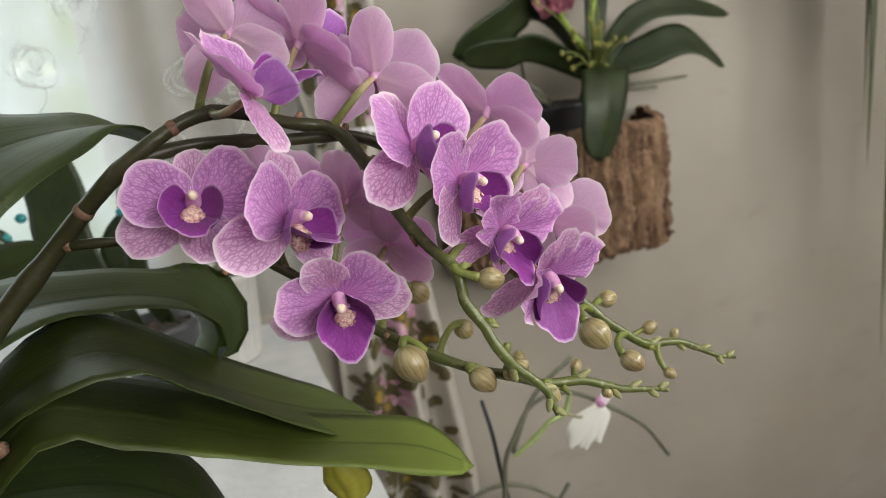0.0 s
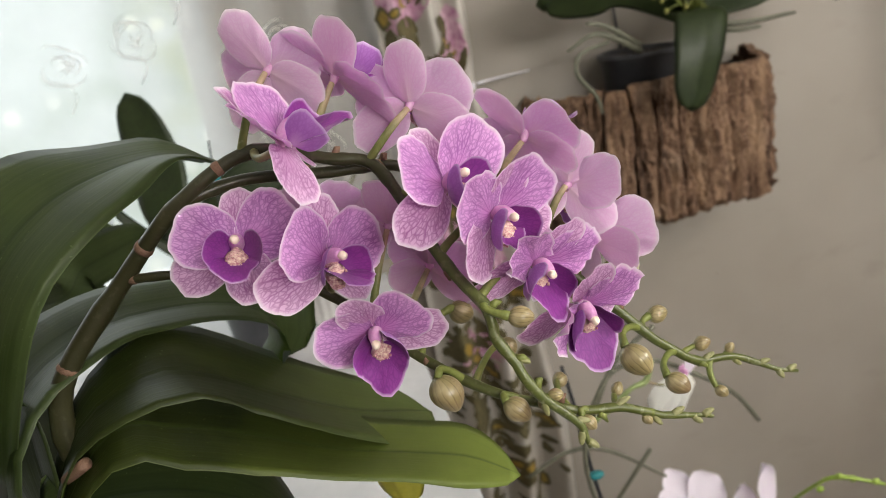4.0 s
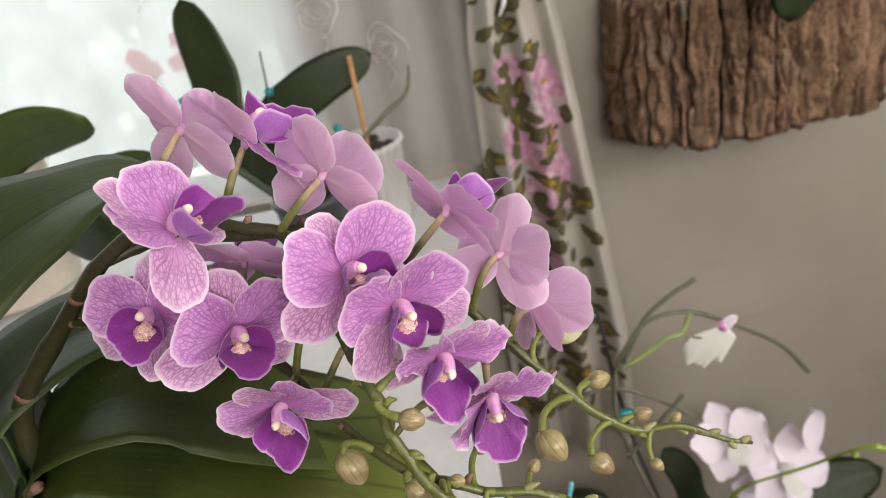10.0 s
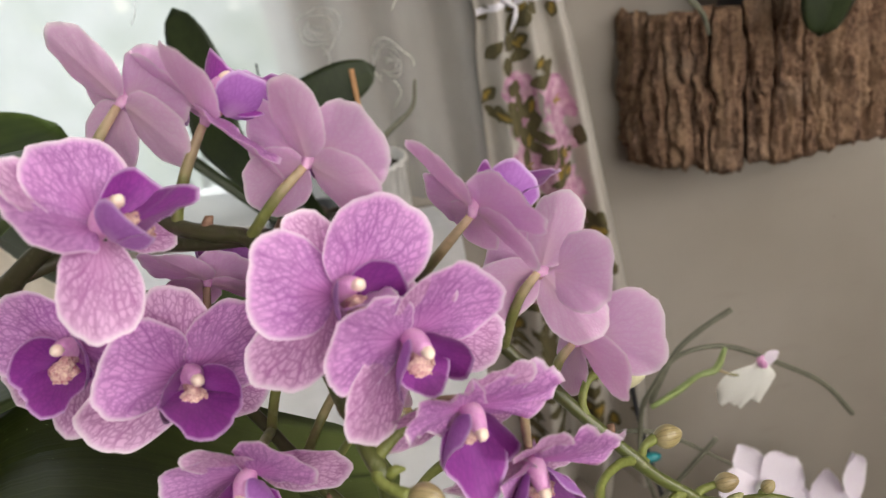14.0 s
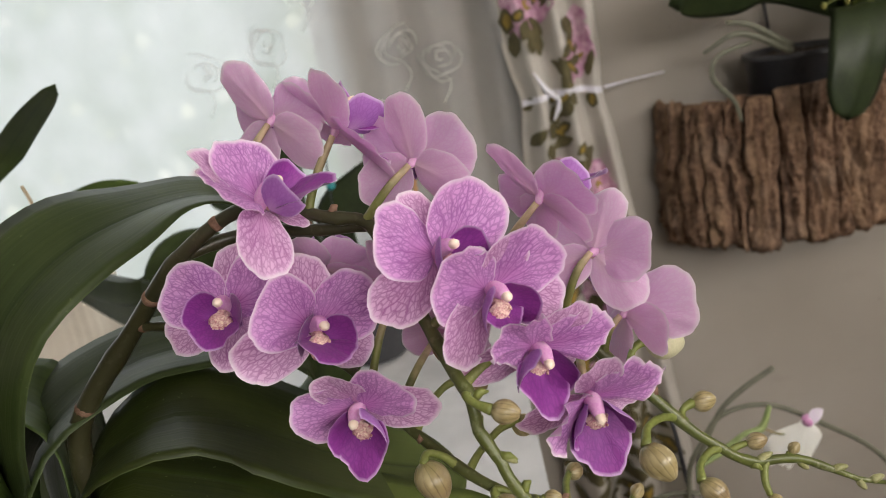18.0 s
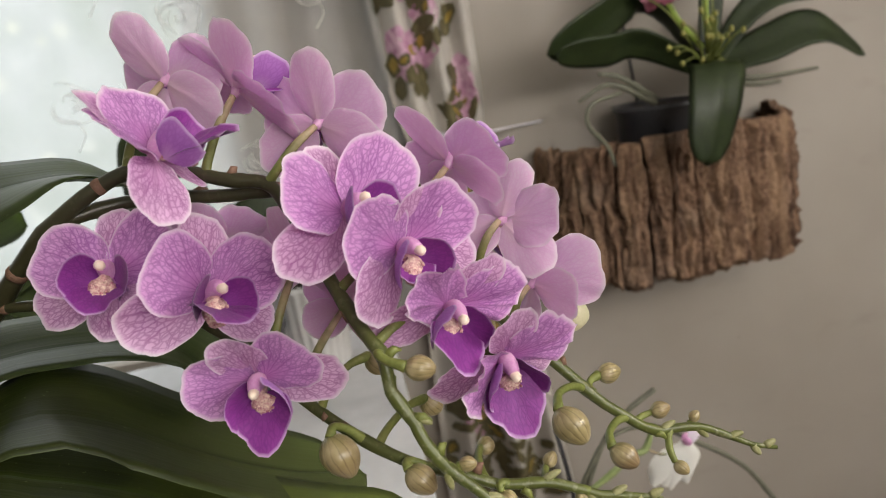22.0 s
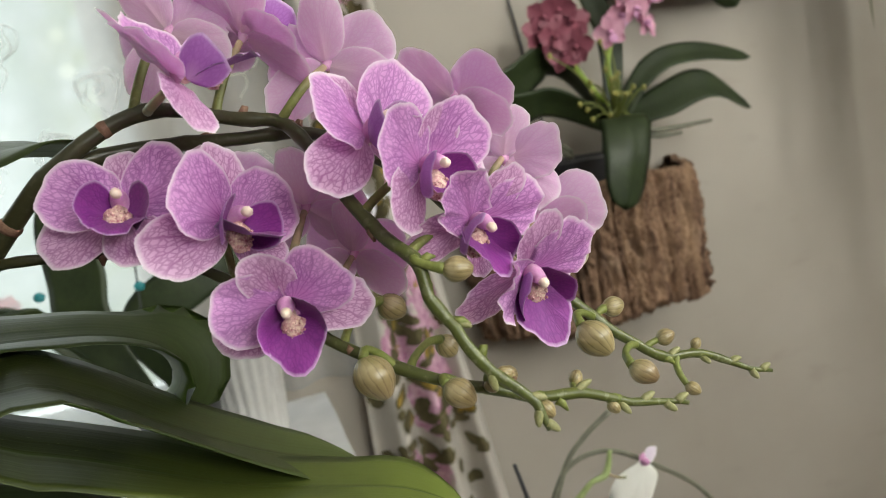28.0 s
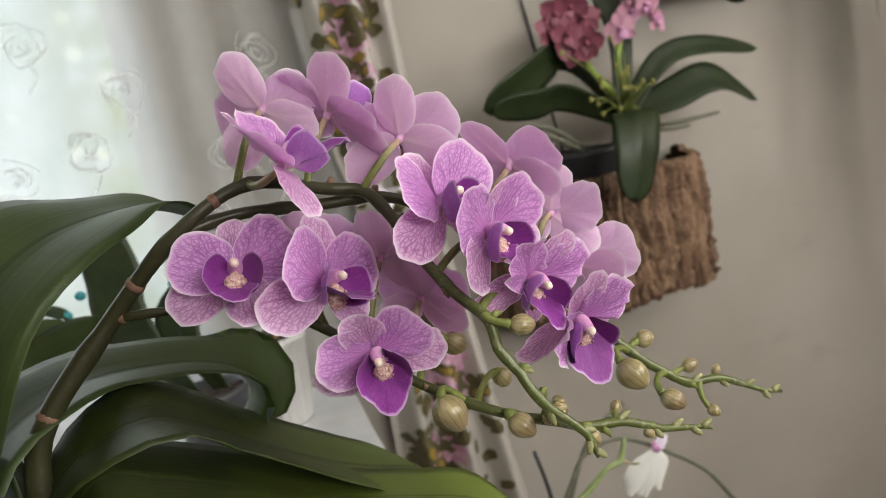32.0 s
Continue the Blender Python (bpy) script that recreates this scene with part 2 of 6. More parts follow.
def bark_skin(t, obj, nt):
    mth, mixc, span, noise_at, scaled_uv, uv_parts = t

    def upright(flat):
        mp = nt.nodes.new("ShaderNodeMapping")
        mp.inputs["Scale"].default_value = (1, 1, flat)
        nt.links.new(obj, mp.inputs["Vector"])
        return mp.outputs["Vector"]

    streak, grain, fine, blot = noise_at(upright(0.10), 34, 4), noise_at(upright(0.18), 110, 6), noise_at(obj, 170, 6), noise_at(obj, 12, 4)
    col = mixc(span(mth("ADD", mth("MULTIPLY", grain, 0.5), mth("MULTIPLY", fine, 0.5)), 0.36, 0.64), (0.075, 0.042, 0.028), (0.30, 0.185, 0.120))
    col = mixc(span(streak, 0.50, 0.68, 0.0, 0.65), col, (0.40, 0.265, 0.165))
    col = mixc(span(streak, 0.46, 0.32, 0.0, 0.65), col, (0.060, 0.036, 0.026))
    col = mixc(span(blot, 0.50, 0.75, 0.0, 0.45), col, (0.30, 0.225, 0.170))
    return col, mth("ADD", mth("MULTIPLY", grain, 0.6), mth("MULTIPLY", fine, 0.8))


def wall_skin(t, obj, nt):
    mth, mixc, span, noise_at, scaled_uv, uv_parts = t
    big, mid, fine = noise_at(obj, 1.7, 4), noise_at(obj, 6.5, 5), noise_at(obj, 90, 4)
    col = mixc(span(big, 0.3, 0.7), (0.320, 0.286, 0.246), (0.402, 0.369, 0.325))
    mp = nt.nodes.new("ShaderNodeMapping")
    mp.inputs["Scale"].default_value = (1, 1, 2.6)
    nt.links.new(obj, mp.inputs["Vector"])
    stain = noise_at(mp.outputs["Vector"], 5.0, 6)
    col = mixc(span(stain, 0.60, 0.80, 0.0, 0.55), col, (0.27, 0.24, 0.20))
    speck = span(noise_at(obj, 38, 2), 0.765, 0.80, 0.0, 0.5)
    col = mixc(speck, col, (0.22, 0.19, 0.16))
    return col, mth("ADD", mth("MULTIPLY", mid, 0.8), mth("MULTIPLY", fine, 0.25))


def glow(name, build):
    m, nt, bs, out = nodes_of(name)
    em = nt.nodes.new("ShaderNodeEmission")
    nt.links.new(em.outputs[0], out.inputs["Surface"])
    build(nt, em)
    return m


PETAL_FRONT = petal_mat("petal_front", (0.89, 0.53, 0.88), (0.33, 0.07, 0.39), (0.98, 0.93, 0.97), 0.92, (0.66, 0.22, 0.62), 0.52)
SEPAL_FRONT = petal_mat("sepal_front", (0.94, 0.68, 0.90), (0.38, 0.07, 0.34), (0.98, 0.94, 0.97), 0.94, (0.74, 0.34, 0.66), 0.50, 9.0)
PETAL_BACK = petal_mat("petal_back", (0.98, 0.82, 0.95), (0.88, 0.57, 0.82), (0.99, 0.96, 0.97), 0.5, (0.96, 0.84, 0.84), 0.60)
LIP = petal_mat("lip_purple", (0.29, 0.045, 0.30), (0.13, 0.018, 0.19), (0.70, 0.50, 0.76), 0.6, (0.36, 0.10, 0.42), 0.18, 7.0)
LIP_BACK = petal_mat("lip_back", (0.46, 0.19, 0.56), (0.28, 0.07, 0.38), (0.76, 0.60, 0.82), 0.5, (0.74, 0.52, 0.72), 0.2, 7.0)
LIP_PALE = petal_mat("lip_pale", (0.86, 0.62, 0.86), (0.62, 0.32, 0.66), (0.97, 0.92, 0.97), 0.5, (0.56, 0.20, 0.58), 0.4, 7.0)
COLUMN = mat("column_pink", (0.70, 0.28, 0.62), (0.84, 0.54, 0.74), 160, 0.4, 0.05, translucent=0.2)
ANTHER = mat("anther_cream", (0.88, 0.68, 0.52), (0.90, 0.80, 0.68), 250, 0.4, 0.05)
CALLUS = mat("callus_speckled", (0.90, 0.74, 0.58), (0.40, 0.10, 0.16), 620, 0.5, 0.4, fine=2.5, spread=0.36)
STEM = skin("stem_olive", stem_skin((0.038, 0.036, 0.015), (0.100, 0.118, 0.026), 0.42, 0.84), 0.36, 0.45, 0.4)
LEAF_YELLOW = mat("yellowing_leaf", (0.30, 0.30, 0.03), (0.44, 0.40, 0.05), 40, 0.5, 0.15, translucent=0.2)
DRY_ROOT = mat("dry_root", (0.30, 0.22, 0.13), (0.48, 0.38, 0.25), 80, 0.8, 0.3)
STEM_YOUNG = mat("stem_young_green", (0.11, 0.135, 0.026), (0.21, 0.23, 0.065), 80, 0.45, 0.2, spec=0.35)
STEM_TIP = mat("stem_tip", (0.17, 0.175, 0.06), (0.36, 0.35, 0.18), 120, 0.45, 0.2, spec=0.35)
PEDICEL = skin("pedicel", stem_skin((0.46, 0.34, 0.22), (0.150, 0.165, 0.045), 0.04, 0.50), 0.45, 0.35, 0.2)
BRACT = mat("bract_brown", (0.13, 0.065, 0.04), (0.24, 0.14, 0.09), 150, 0.7, 0.3)
BUD = skin("bud_olive", bud_skin, 0.32, 0.6, 0.2, 0.0005)
BUD_PALE = mat("pale_bud", (0.52, 0.50, 0.30), (0.70, 0.66, 0.46), 3, 0.45, 0.05, translucent=0.15)
LEAF = skin("orchid_leaf", leaf_skin((0.024, 0.038, 0.010), (0.046, 0.065, 0.019), (0.11, 0.15, 0.065), (0.018, 0.032, 0.009)), 0.46, 0.24, 0.30, 0.0010, 0.12)
# young and mid leaf: dark base tones include painted shade, yellow-green is their own
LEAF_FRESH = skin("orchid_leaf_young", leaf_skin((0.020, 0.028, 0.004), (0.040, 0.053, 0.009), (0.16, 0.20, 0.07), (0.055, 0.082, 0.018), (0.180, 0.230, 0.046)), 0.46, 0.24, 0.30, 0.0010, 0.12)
LEAF_MID = skin("orchid_leaf_mid", leaf_skin((0.015, 0.022, 0.004), (0.031, 0.041, 0.008), (0.13, 0.17, 0.07), (0.022, 0.032, 0.007), (0.100, 0.132, 0.036)), 0.46, 0.24, 0.30, 0.0010, 0.10)
LEAF_UNDER = skin("orchid_leaf_under", leaf_skin((0.046, 0.080, 0.014), (0.080, 0.125, 0.026), (0.14, 0.18, 0.08), (0.045, 0.075, 0.016)), 0.52, 0.3, 0.25, 0.0010, 0.14)
LEAF_DARK = mat("dark_leaf", (0.011, 0.019, 0.006), (0.028, 0.041, 0.012), 20, 0.48, 0.2, spec=0.35)
WALL = skin("wall_plaster", wall_skin, 0.88, 0.2, 0.22, 0.004)
CEILING = mat("ceiling_paint", (0.80, 0.79, 0.77), (0.86, 0.85, 0.83), 6, 0.7, 0.05)
WHITE = mat("white_paint", (0.74, 0.74, 0.73), (0.82, 0.82, 0.81), 6, 0.4, 0.05)
CLOTH = mat("white_cloth", (0.50, 0.51, 0.52), (0.66, 0.66, 0.67), 9, 0.8, 0.6, fine=3, dist=0.01)
FLOOR = mat("floor_wood", (0.075, 0.045, 0.025), (0.13, 0.08, 0.045), 5, 0.5, 0.1, stretch=(1, 8, 1))
BARK = skin("bark_brown", bark_skin, 0.9, 0.15, 1.0, 0.006)
SOIL = mat("dark_potting_bark", (0.02, 0.016, 0.012), (0.07, 0.05, 0.035), 60, 0.9, 0.8)
POT_DARK = mat("dark_plastic", (0.03, 0.03, 0.035), (0.06, 0.06, 0.065), 20, 0.4, 0.05)
POT_CREAM = mat("cream_basket", (0.66, 0.58, 0.47), (0.76, 0.69, 0.58), 30, 0.6, 0.2)
POT_WHITE = mat("white_basket", (0.50, 0.49, 0.47), (0.60, 0.59, 0.57), 30, 0.6, 0.2)
CURTAIN = mat("curtain_cotton", (0.48, 0.45, 0.40), (0.60, 0.56, 0.51), 14, 0.85, 0.3, fine=20, translucent=0.15)
PRINT_LEAF = mat("print_olive", (0.06, 0.052, 0.022), (0.15, 0.125, 0.055), 60, 0.85, 0.1)
PRINT_GOLD = mat("print_gold", (0.42, 0.27, 0.04), (0.20, 0.15, 0.04), 70, 0.85, 0.1)
PRINT_ROSE = mat("print_rose", (0.36, 0.13, 0.25), (0.70, 0.48, 0.58), 70, 0.85, 0.1, spread=0.35)
RIBBON = mat("white_ribbon", (0.72, 0.70, 0.76), (0.82, 0.80, 0.86), 30, 0.5, 0.1)
PINK = mat("pink_petal", (0.42, 0.07, 0.20), (0.86, 0.60, 0.70), 90, 0.5, 0.1, translucent=0.25, fine=3, spread=0.24)
WINE = mat("wine_petal", (0.14, 0.018, 0.04), (0.40, 0.13, 0.18), 90, 0.5, 0.1, translucent=0.2, fine=3, spread=0.28)
PALE = mat("pale_lilac_petal", (0.93, 0.84, 0.97), (0.98, 0.96, 0.99), 60, 0.5, 0.1, translucent=0.4)
IVORY = mat("ivory_petal", (0.88, 0.88, 0.83), (0.93, 0.93, 0.90), 60, 0.5, 0.1, translucent=0.3)
MAGENTA = mat("magenta_mark", (0.50, 0.16, 0.40), (0.70, 0.45, 0.62), 200, 0.5, 0.1)
ROOT = mat("aerial_root", (0.085, 0.085, 0.06), (0.17, 0.17, 0.12), 90, 0.6, 0.3)
SHOOT = mat("muted_green_shoot", (0.19, 0.26, 0.075), (0.33, 0.40, 0.17), 90, 0.45, 0.1)
GREEN = mat("fresh_green", (0.26, 0.38, 0.05), (0.42, 0.55, 0.12), 90, 0.45, 0.1, translucent=0.1)
WBUD = mat("wall_bud", (0.14, 0.17, 0.03), (0.30, 0.26, 0.07), 90, 0.5, 0.1)
STAKE = mat("wood_stake", (0.36, 0.18, 0.08), (0.50, 0.28, 0.13), 60, 0.7, 0.1)
CYAN = mat("cyan_stick", (0.10, 0.48, 0.62), (0.16, 0.56, 0.68), 60, 0.4, 0.05)
TEAL = mat("teal_clip", (0.01, 0.16, 0.18), (0.02, 0.24, 0.26), 60, 0.4, 0.05)
BLACK = mat("black_wire", (0.02, 0.02, 0.022), (0.04, 0.04, 0.045), 60, 0.5, 0.05)
PALM = mat("palm_leaf", (0.034, 0.048, 0.016), (0.085, 0.098, 0.036), 30, 0.5, 0.15, translucent=0.1)


# ---- building helpers ----
WORLD = {}


def root(name, loc, label, category, group="", kind=""):
    ob = tagged(new(name), label, category, group, kind)
    ob.empty_display_size = 0.02
    ob.matrix_basis = Matrix.Translation(loc)
    WORLD[ob] = ob.matrix_basis.copy()
    return ob


def mesh_of(name, verts, faces, mats, index=None, uvs=None, smooth=True):
    me = bpy.data.meshes.new(name)
    me.from_pydata([tuple(v) for v in verts], [], faces)
    for m in mats if isinstance(mats, (list, tuple)) else [mats]:
        me.materials.append(m)
    if index is not None:
        me.polygons.foreach_set("material_index", index)
    if smooth:
        me.polygons.foreach_set("use_smooth", [True] * len(me.polygons))
    if uvs is not None:
        lay = me.uv_layers.new(name="UVMap")
        idx = np.empty(len(me.loops), dtype=np.int32)
        me.loops.foreach_get("vertex_index", idx)
        lay.data.foreach_set("uv", np.array(uvs, dtype=np.float32)[idx].ravel())
    me.update()
    return me


def part(name, me, parent=None, label="", m=None, category="", group="", kind=""):
    """Links a mesh under parent; its pose m is given in the world."""
    m = m or Matrix()
    ob = tagged(new(name, me), label, category, group, kind)
    if parent is not None:
        ob.parent = parent
        ob.matrix_parent_inverse = WORLD[parent].inverted()
    ob.matrix_basis = m
    WORLD[ob] = m.copy()
    return ob


def spline(pts, n):
    """Catmull-Rom through pts (any number of components), n samples."""
    p = np.array(pts, float)
    p = np.vstack([2 * p[0] - p[1], p, 2 * p[-1] - p[-2]])
    out = []
    for t in np.linspace(0, len(p) - 3 - 1e-6, n):
        i = int(t)
        f = t - i
        a, b, c, d = p[i:i + 4]
        out.append(0.5 * (2 * b + (c - a) * f + (2 * a - 5 * b + 4 * c - d) * f * f + (3 * b - a - 3 * c + d) * f ** 3))
    return np.array(out)


def tube_data(pts, radii, sides=10, caps=True):
    p = np.array(pts, float)
    r = np.interp(np.linspace(0, 1, len(p)), np.linspace(0, 1, len(radii)), radii)
    tan = np.gradient(p, axis=0)
    tan /= np.linalg.norm(tan, axis=1)[:, None] + 1e-12
    ref = np.array([0.3, 0.2, 0.93]) if abs(tan[0][2]) < 0.8 else np.array([0.9, 0.3, 0.1])
    verts, faces = [], []
    for i in range(len(p)):
        a = ref - tan[i] * (ref @ tan[i])
        a /= np.linalg.norm(a)
        ref = a
        b = np.cross(tan[i], a)
        for k in range(sides):
            th = 2 * math.pi * k / sides
            verts.append(p[i] + r[i] * (math.cos(th) * a + math.sin(th) * b))
    for i in range(len(p) - 1):
        for k in range(sides):
            k2 = (k + 1) % sides
            faces.append((i * sides + k, i * sides + k2, (i + 1) * sides + k2, (i + 1) * sides + k))
    if caps:
        faces.append(tuple(range(sides))[::-1])
        faces.append(tuple(range((len(p) - 1) * sides, len(p) * sides)))
    return verts, faces


def tube(name, pts, radii, material, sides=10, n=0):
    p = spline(pts, n) if n else pts
    uvs = [(k / sides, i / max(1, len(p) - 1)) for i in range(len(p)) for k in range(sides)]
    return mesh_of(name, *tube_data(p, radii, sides), material, uvs=uvs)


def joined(name, pieces, mats, smooth=True):
    """One mesh of several (verts, faces, material index) pieces."""
    V, F, I = [], [], []
    for v, f, i in pieces:
        o = len(V)
        V += list(v)
        F += [tuple(k + o for k in face) for face in f]
        I += [i] * len(f)
    return mesh_of(name, V, F, mats, I, smooth=smooth)


def box_data(x0, x1, y0, y1, z0, z1):
    v = [(x, y, z) for x in (x0, x1) for y in (y0, y1) for z in (z0, z1)]
    f = [(0, 1, 3, 2), (4, 6, 7, 5), (0, 4, 5, 1), (2, 3, 7, 6), (0, 2, 6, 4), (1, 5, 7, 3)]
    return v, f


def bevel_box(name, x0, x1, y0, y1, z0, z1, material, w=0.004):
    bm = bmesh.new()
    bmesh.ops.create_cube(bm, size=1)
    bmesh.ops.transform(bm, matrix=Matrix.LocRotScale(((x0 + x1) / 2, (y0 + y1) / 2, (z0 + z1) / 2), None, (x1 - x0, y1 - y0, z1 - z0)), verts=bm.verts)
    if w:
        bmesh.ops.bevel(bm, geom=bm.edges, offset=w, segments=2, affect="EDGES", profile=0.5)
    me = bpy.data.meshes.new(name)
    bm.to_mesh(me)
    bm.free()
    me.materials.append(material)
    return me


def lathe_data(profile, sides=32, rib=0.0, ribs=0):
    """Turned shape about z from (radius, height) pairs, with optional ribs."""
    v, f = [], []
    for r, z in profile:
        for k in range(sides):
            th = 2 * math.pi * k / sides
            rr = r * (1 + rib * math.cos(ribs * th))
            v.append((rr * math.cos(th), rr * math.sin(th), z))
    for i in range(len(profile) - 1):
        for k in range(sides):
            k2 = (k + 1) % sides
            f.append((i * sides + k, i * sides + k2, (i + 1) * sides + k2, (i + 1) * sides + k))
    f.append(tuple(range(sides))[::-1])
    f.append(tuple(range((len(profile) - 1) * sides, len(profile) * sides)))
    return v, f


def blade_data(length, width, p, q, cup, curl, wave, thick, nu=8, nv=10, seed=0, blunt=0.0):
    """A tepal or lobe: base at the origin, along +y, face +z; front and back skins closed at the margin."""
    rnd = random.Random(seed)
    ph, ph2 = rnd.uniform(0, 6), rnd.uniform(0, 6)
    front, uvs = [], []
    for j in range(nv + 1):
        v = j / nv
        vv = 0.012 + (0.985 - blunt) * v
        w = 0.5 * width * max(math.sin(math.pi * vv ** p), 0.0) ** q
        w = max(w, 0.10 * width * (1 - v))
        for i in range(nu + 1):
            u = i / nu
            s = 2 * u - 1
            e = abs(s) ** 3
            x = s * w
            y = length * v - 2.1 * blunt * length * v ** 3 * abs(s) ** 2.0 - 0.012 * length * (blunt > 0) * v ** 8 * math.cos(7 * s + ph)
            z = cup * width * s * s * (0.3 + 0.7 * v) + curl * length * v * v
            z += wave * width * e * math.sin(9 * v + ph + (2 if s > 0 else 0)) + 0.5 * wave * width * v ** 3 * math.sin(3 * s + ph2)
            front.append((x, y, z))
            uvs.append((u, v))
    n = (nu + 1) * (nv + 1)
    verts, back = list(front), {}
    for j in range(nv + 1):
        for i in range(nu + 1):
            k = j * (nu + 1) + i
            if 0 < i < nu and 0 < j < nv:
                back[k] = len(verts)
                verts.append((front[k][0], front[k][1], front[k][2] - thick))
                uvs.append(uvs[k])
            else:
                back[k] = len(verts)
                verts.append(front[k])
                uvs.append(uvs[k])
    faces, idx = [], []
    for j in range(nv):
        for i in range(nu):
            a, b = j * (nu + 1) + i, j * (nu + 1) + i + 1
            c, d = b + nu + 1, a + nu + 1
            faces.append((a, b, c, d))
            idx.append(0)
            faces.append((back[d], back[c], back[b], back[a]))
            idx.append(1)
    return verts, faces, idx, uvs


def blade(name, mats, **kw):
    v, f, i, u = blade_data(**kw)
    return mesh_of(name, v, f, mats, i, u)


def tepal_data(length, width, egg=0.1, square=0.9, tip=0.0, teeth=0.0, cup=0.05, curl=0.0, wave=0.03, roll=0.0, thick=0.0005, nu=36, nv=12, seed=0):
    """A tepal or lobe: base at the origin, along +y, face +z. Its lines fan out from the base to a rounded margin; u runs round the margin, v from base to margin."""
    rnd = random.Random(seed)
    p1, p2, p3 = rnd.uniform(0, 6), rnd.uniform(0, 6), rnd.uniform(0, 6)
    lean = rnd.uniform(-0.05, 0.05)
    front, uvs = [], []
    for j in range(nv + 1):
        t = 0.03 + 0.97 * (j / nv) ** 0.85
        for i in range(nu + 1):
            u = i / nu
            ph = (2 * u - 1) * 0.93 * math.pi
            rim = 1 + 0.024 * math.sin(3 * ph + p1) + 0.014 * math.sin(7 * ph + p2) + 0.007 * math.sin(15 * ph + p3)
            ex = 0.5 * width * math.copysign(abs(math.sin(ph)) ** square, ph) * (1 + egg * math.cos(ph)) * rim
            ey = length * (0.5 + 0.5 * math.copysign(abs(math.cos(ph)) ** square, math.cos(ph))) * rim + length * tip * max(0, 1 - abs(ph) / 0.8) ** 2
            ex += lean * ey
            if teeth:
                ex *= 1 - teeth * math.exp(-((abs(ph) - 1.0) / 0.30) ** 2)
                ey -= length * teeth * 0.35 * math.exp(-((abs(ph) - 0.75) / 0.25) ** 2)
            x = 2 * t * (1 - t) * 0.30 * ex + t * t * ex
            y = 2 * t * (1 - t) * (0.5 * ey + 0.03 * length) + t * t * ey
            q, r = 2 * x / width, y / length
            z = cup * width * q * q * (0.3 + 0.7 * r) + curl * length * r * r
            z += wave * width * t ** 3 * (0.6 * math.sin(4 * ph + p3) + 0.4 * math.sin(9 * ph + p1) + 0.15 * math.sin(17 * ph + p2))
            z += roll * width * t ** 6 - 0.02 * width * math.exp(-(q / 0.10) ** 2) * (1 - r)
            front.append((x, y, z))
            uvs.append((u, t))
    W = nu + 1
    verts = front + [(x, y, z - thick * (1 - uvs[k][1] ** 6)) for k, (x, y, z) in enumerate(front)]
    n, faces, idx = len(front), [], []
    for j in range(nv):
        for i in range(nu):
            a, b = j * W + i, j * W + i + 1
            faces += [(a, b, b + W, a + W), (n + a + W, n + b + W, n + b, n + a)]
            idx += [0, 1]
    return verts, faces, idx, uvs * 2


def tepal(name, mats, **kw):
    v, f, i, u = tepal_data(**kw)
    return mesh_of(name, v, f, mats, i, u)


def frame_of(pos, face, up):
    z = Vector(face).normalized()
    y = Vector(up)
    y = (y - z * y.dot(z)).normalized()
    x = y.cross(z)
    m = Matrix((x, y, z)).transposed().to_4x4()
    m.translation = Vector(pos)
    return m


def strap_data(mid, side, widths, fold, thick, nu=8, nv=26, seed=0):
    """A fleshy strap leaf along the line mid; side gives the way to its right-hand margin at the start, middle and end."""
    fold = fold if isinstance(fold, tuple) else (fold, fold)
    p = spline(mid, nv + 1)
    sd = spline(side, nv + 1) if len(side) > 1 else np.repeat(np.array(side, float), nv + 1, axis=0)
    tan = np.gradient(p, axis=0)
    tan /= np.linalg.norm(tan, axis=1)[:, None]
    w = np.interp(np.linspace(0, 1, nv + 1), np.linspace(0, 1, len(widths)), widths)
    rnd = random.Random(seed)
    ph = rnd.uniform(0, 6)
    top, uvs = [], []
    for j in range(nv + 1):
        v = j / nv
        s = sd[j] - tan[j] * (sd[j] @ tan[j])
        s /= np.linalg.norm(s)
        nrm = np.cross(s, tan[j])
        ww = 0.5 * w[j] * math.sqrt(max(1 - max(0, (v - 0.80) / 0.20) ** 2.2, 0.0015))
        for i in range(nu + 1):
            a = 2 * i / nu - 1
            lift = (fold[0] if a > 0 else fold[1]) * 2 * ww * (abs(a) - 0.5 * a * a) * (1 - 0.5 * v) + 0.012 * w[j] * math.sin(6 * v + ph + 2 * a)
            top.append(p[j] + s * a * ww + nrm * lift)
            uvs.append((i / nu, v))
    verts, back = [tuple(t) for t in top], {}
    for j in range(nv + 1):
        s = sd[j] - tan[j] * (sd[j] @ tan[j])
        s /= np.linalg.norm(s)
        nrm = np.cross(s, tan[j])
        for i in range(nu + 1):
            k = j * (nu + 1) + i
            if 0 < i < nu and 0 < j < nv:
                back[k] = len(verts)
                keel = 1 + 0.9 * max(0, 1 - abs(2 * i / nu - 1) * 3)
                verts.append(tuple(top[k] - nrm * thick * keel))
                uvs.append(uvs[k])
            else:
                back[k] = k
    faces, idx = [], []
    for j in range(nv):
        for i in range(nu):
            a, b = j * (nu + 1) + i, j * (nu + 1) + i + 1
            c, d = b + nu + 1, a + nu + 1
            faces += [(a, b, c, d), (back[d], back[c], back[b], back[a])]
            idx += [0, 1]
    return verts, faces, idx, uvs


def strap(name, mats, mid, side, widths, fold=0.12, thick=0.0018, **kw):
    v, f, i, u = strap_data(mid, side, widths, fold, thick, **kw)
    return mesh_of(name, v, f, mats, i, u)

# ---- the room ----
WY = 1.42  # inner face of the window wall
FZ = -0.52  # floor
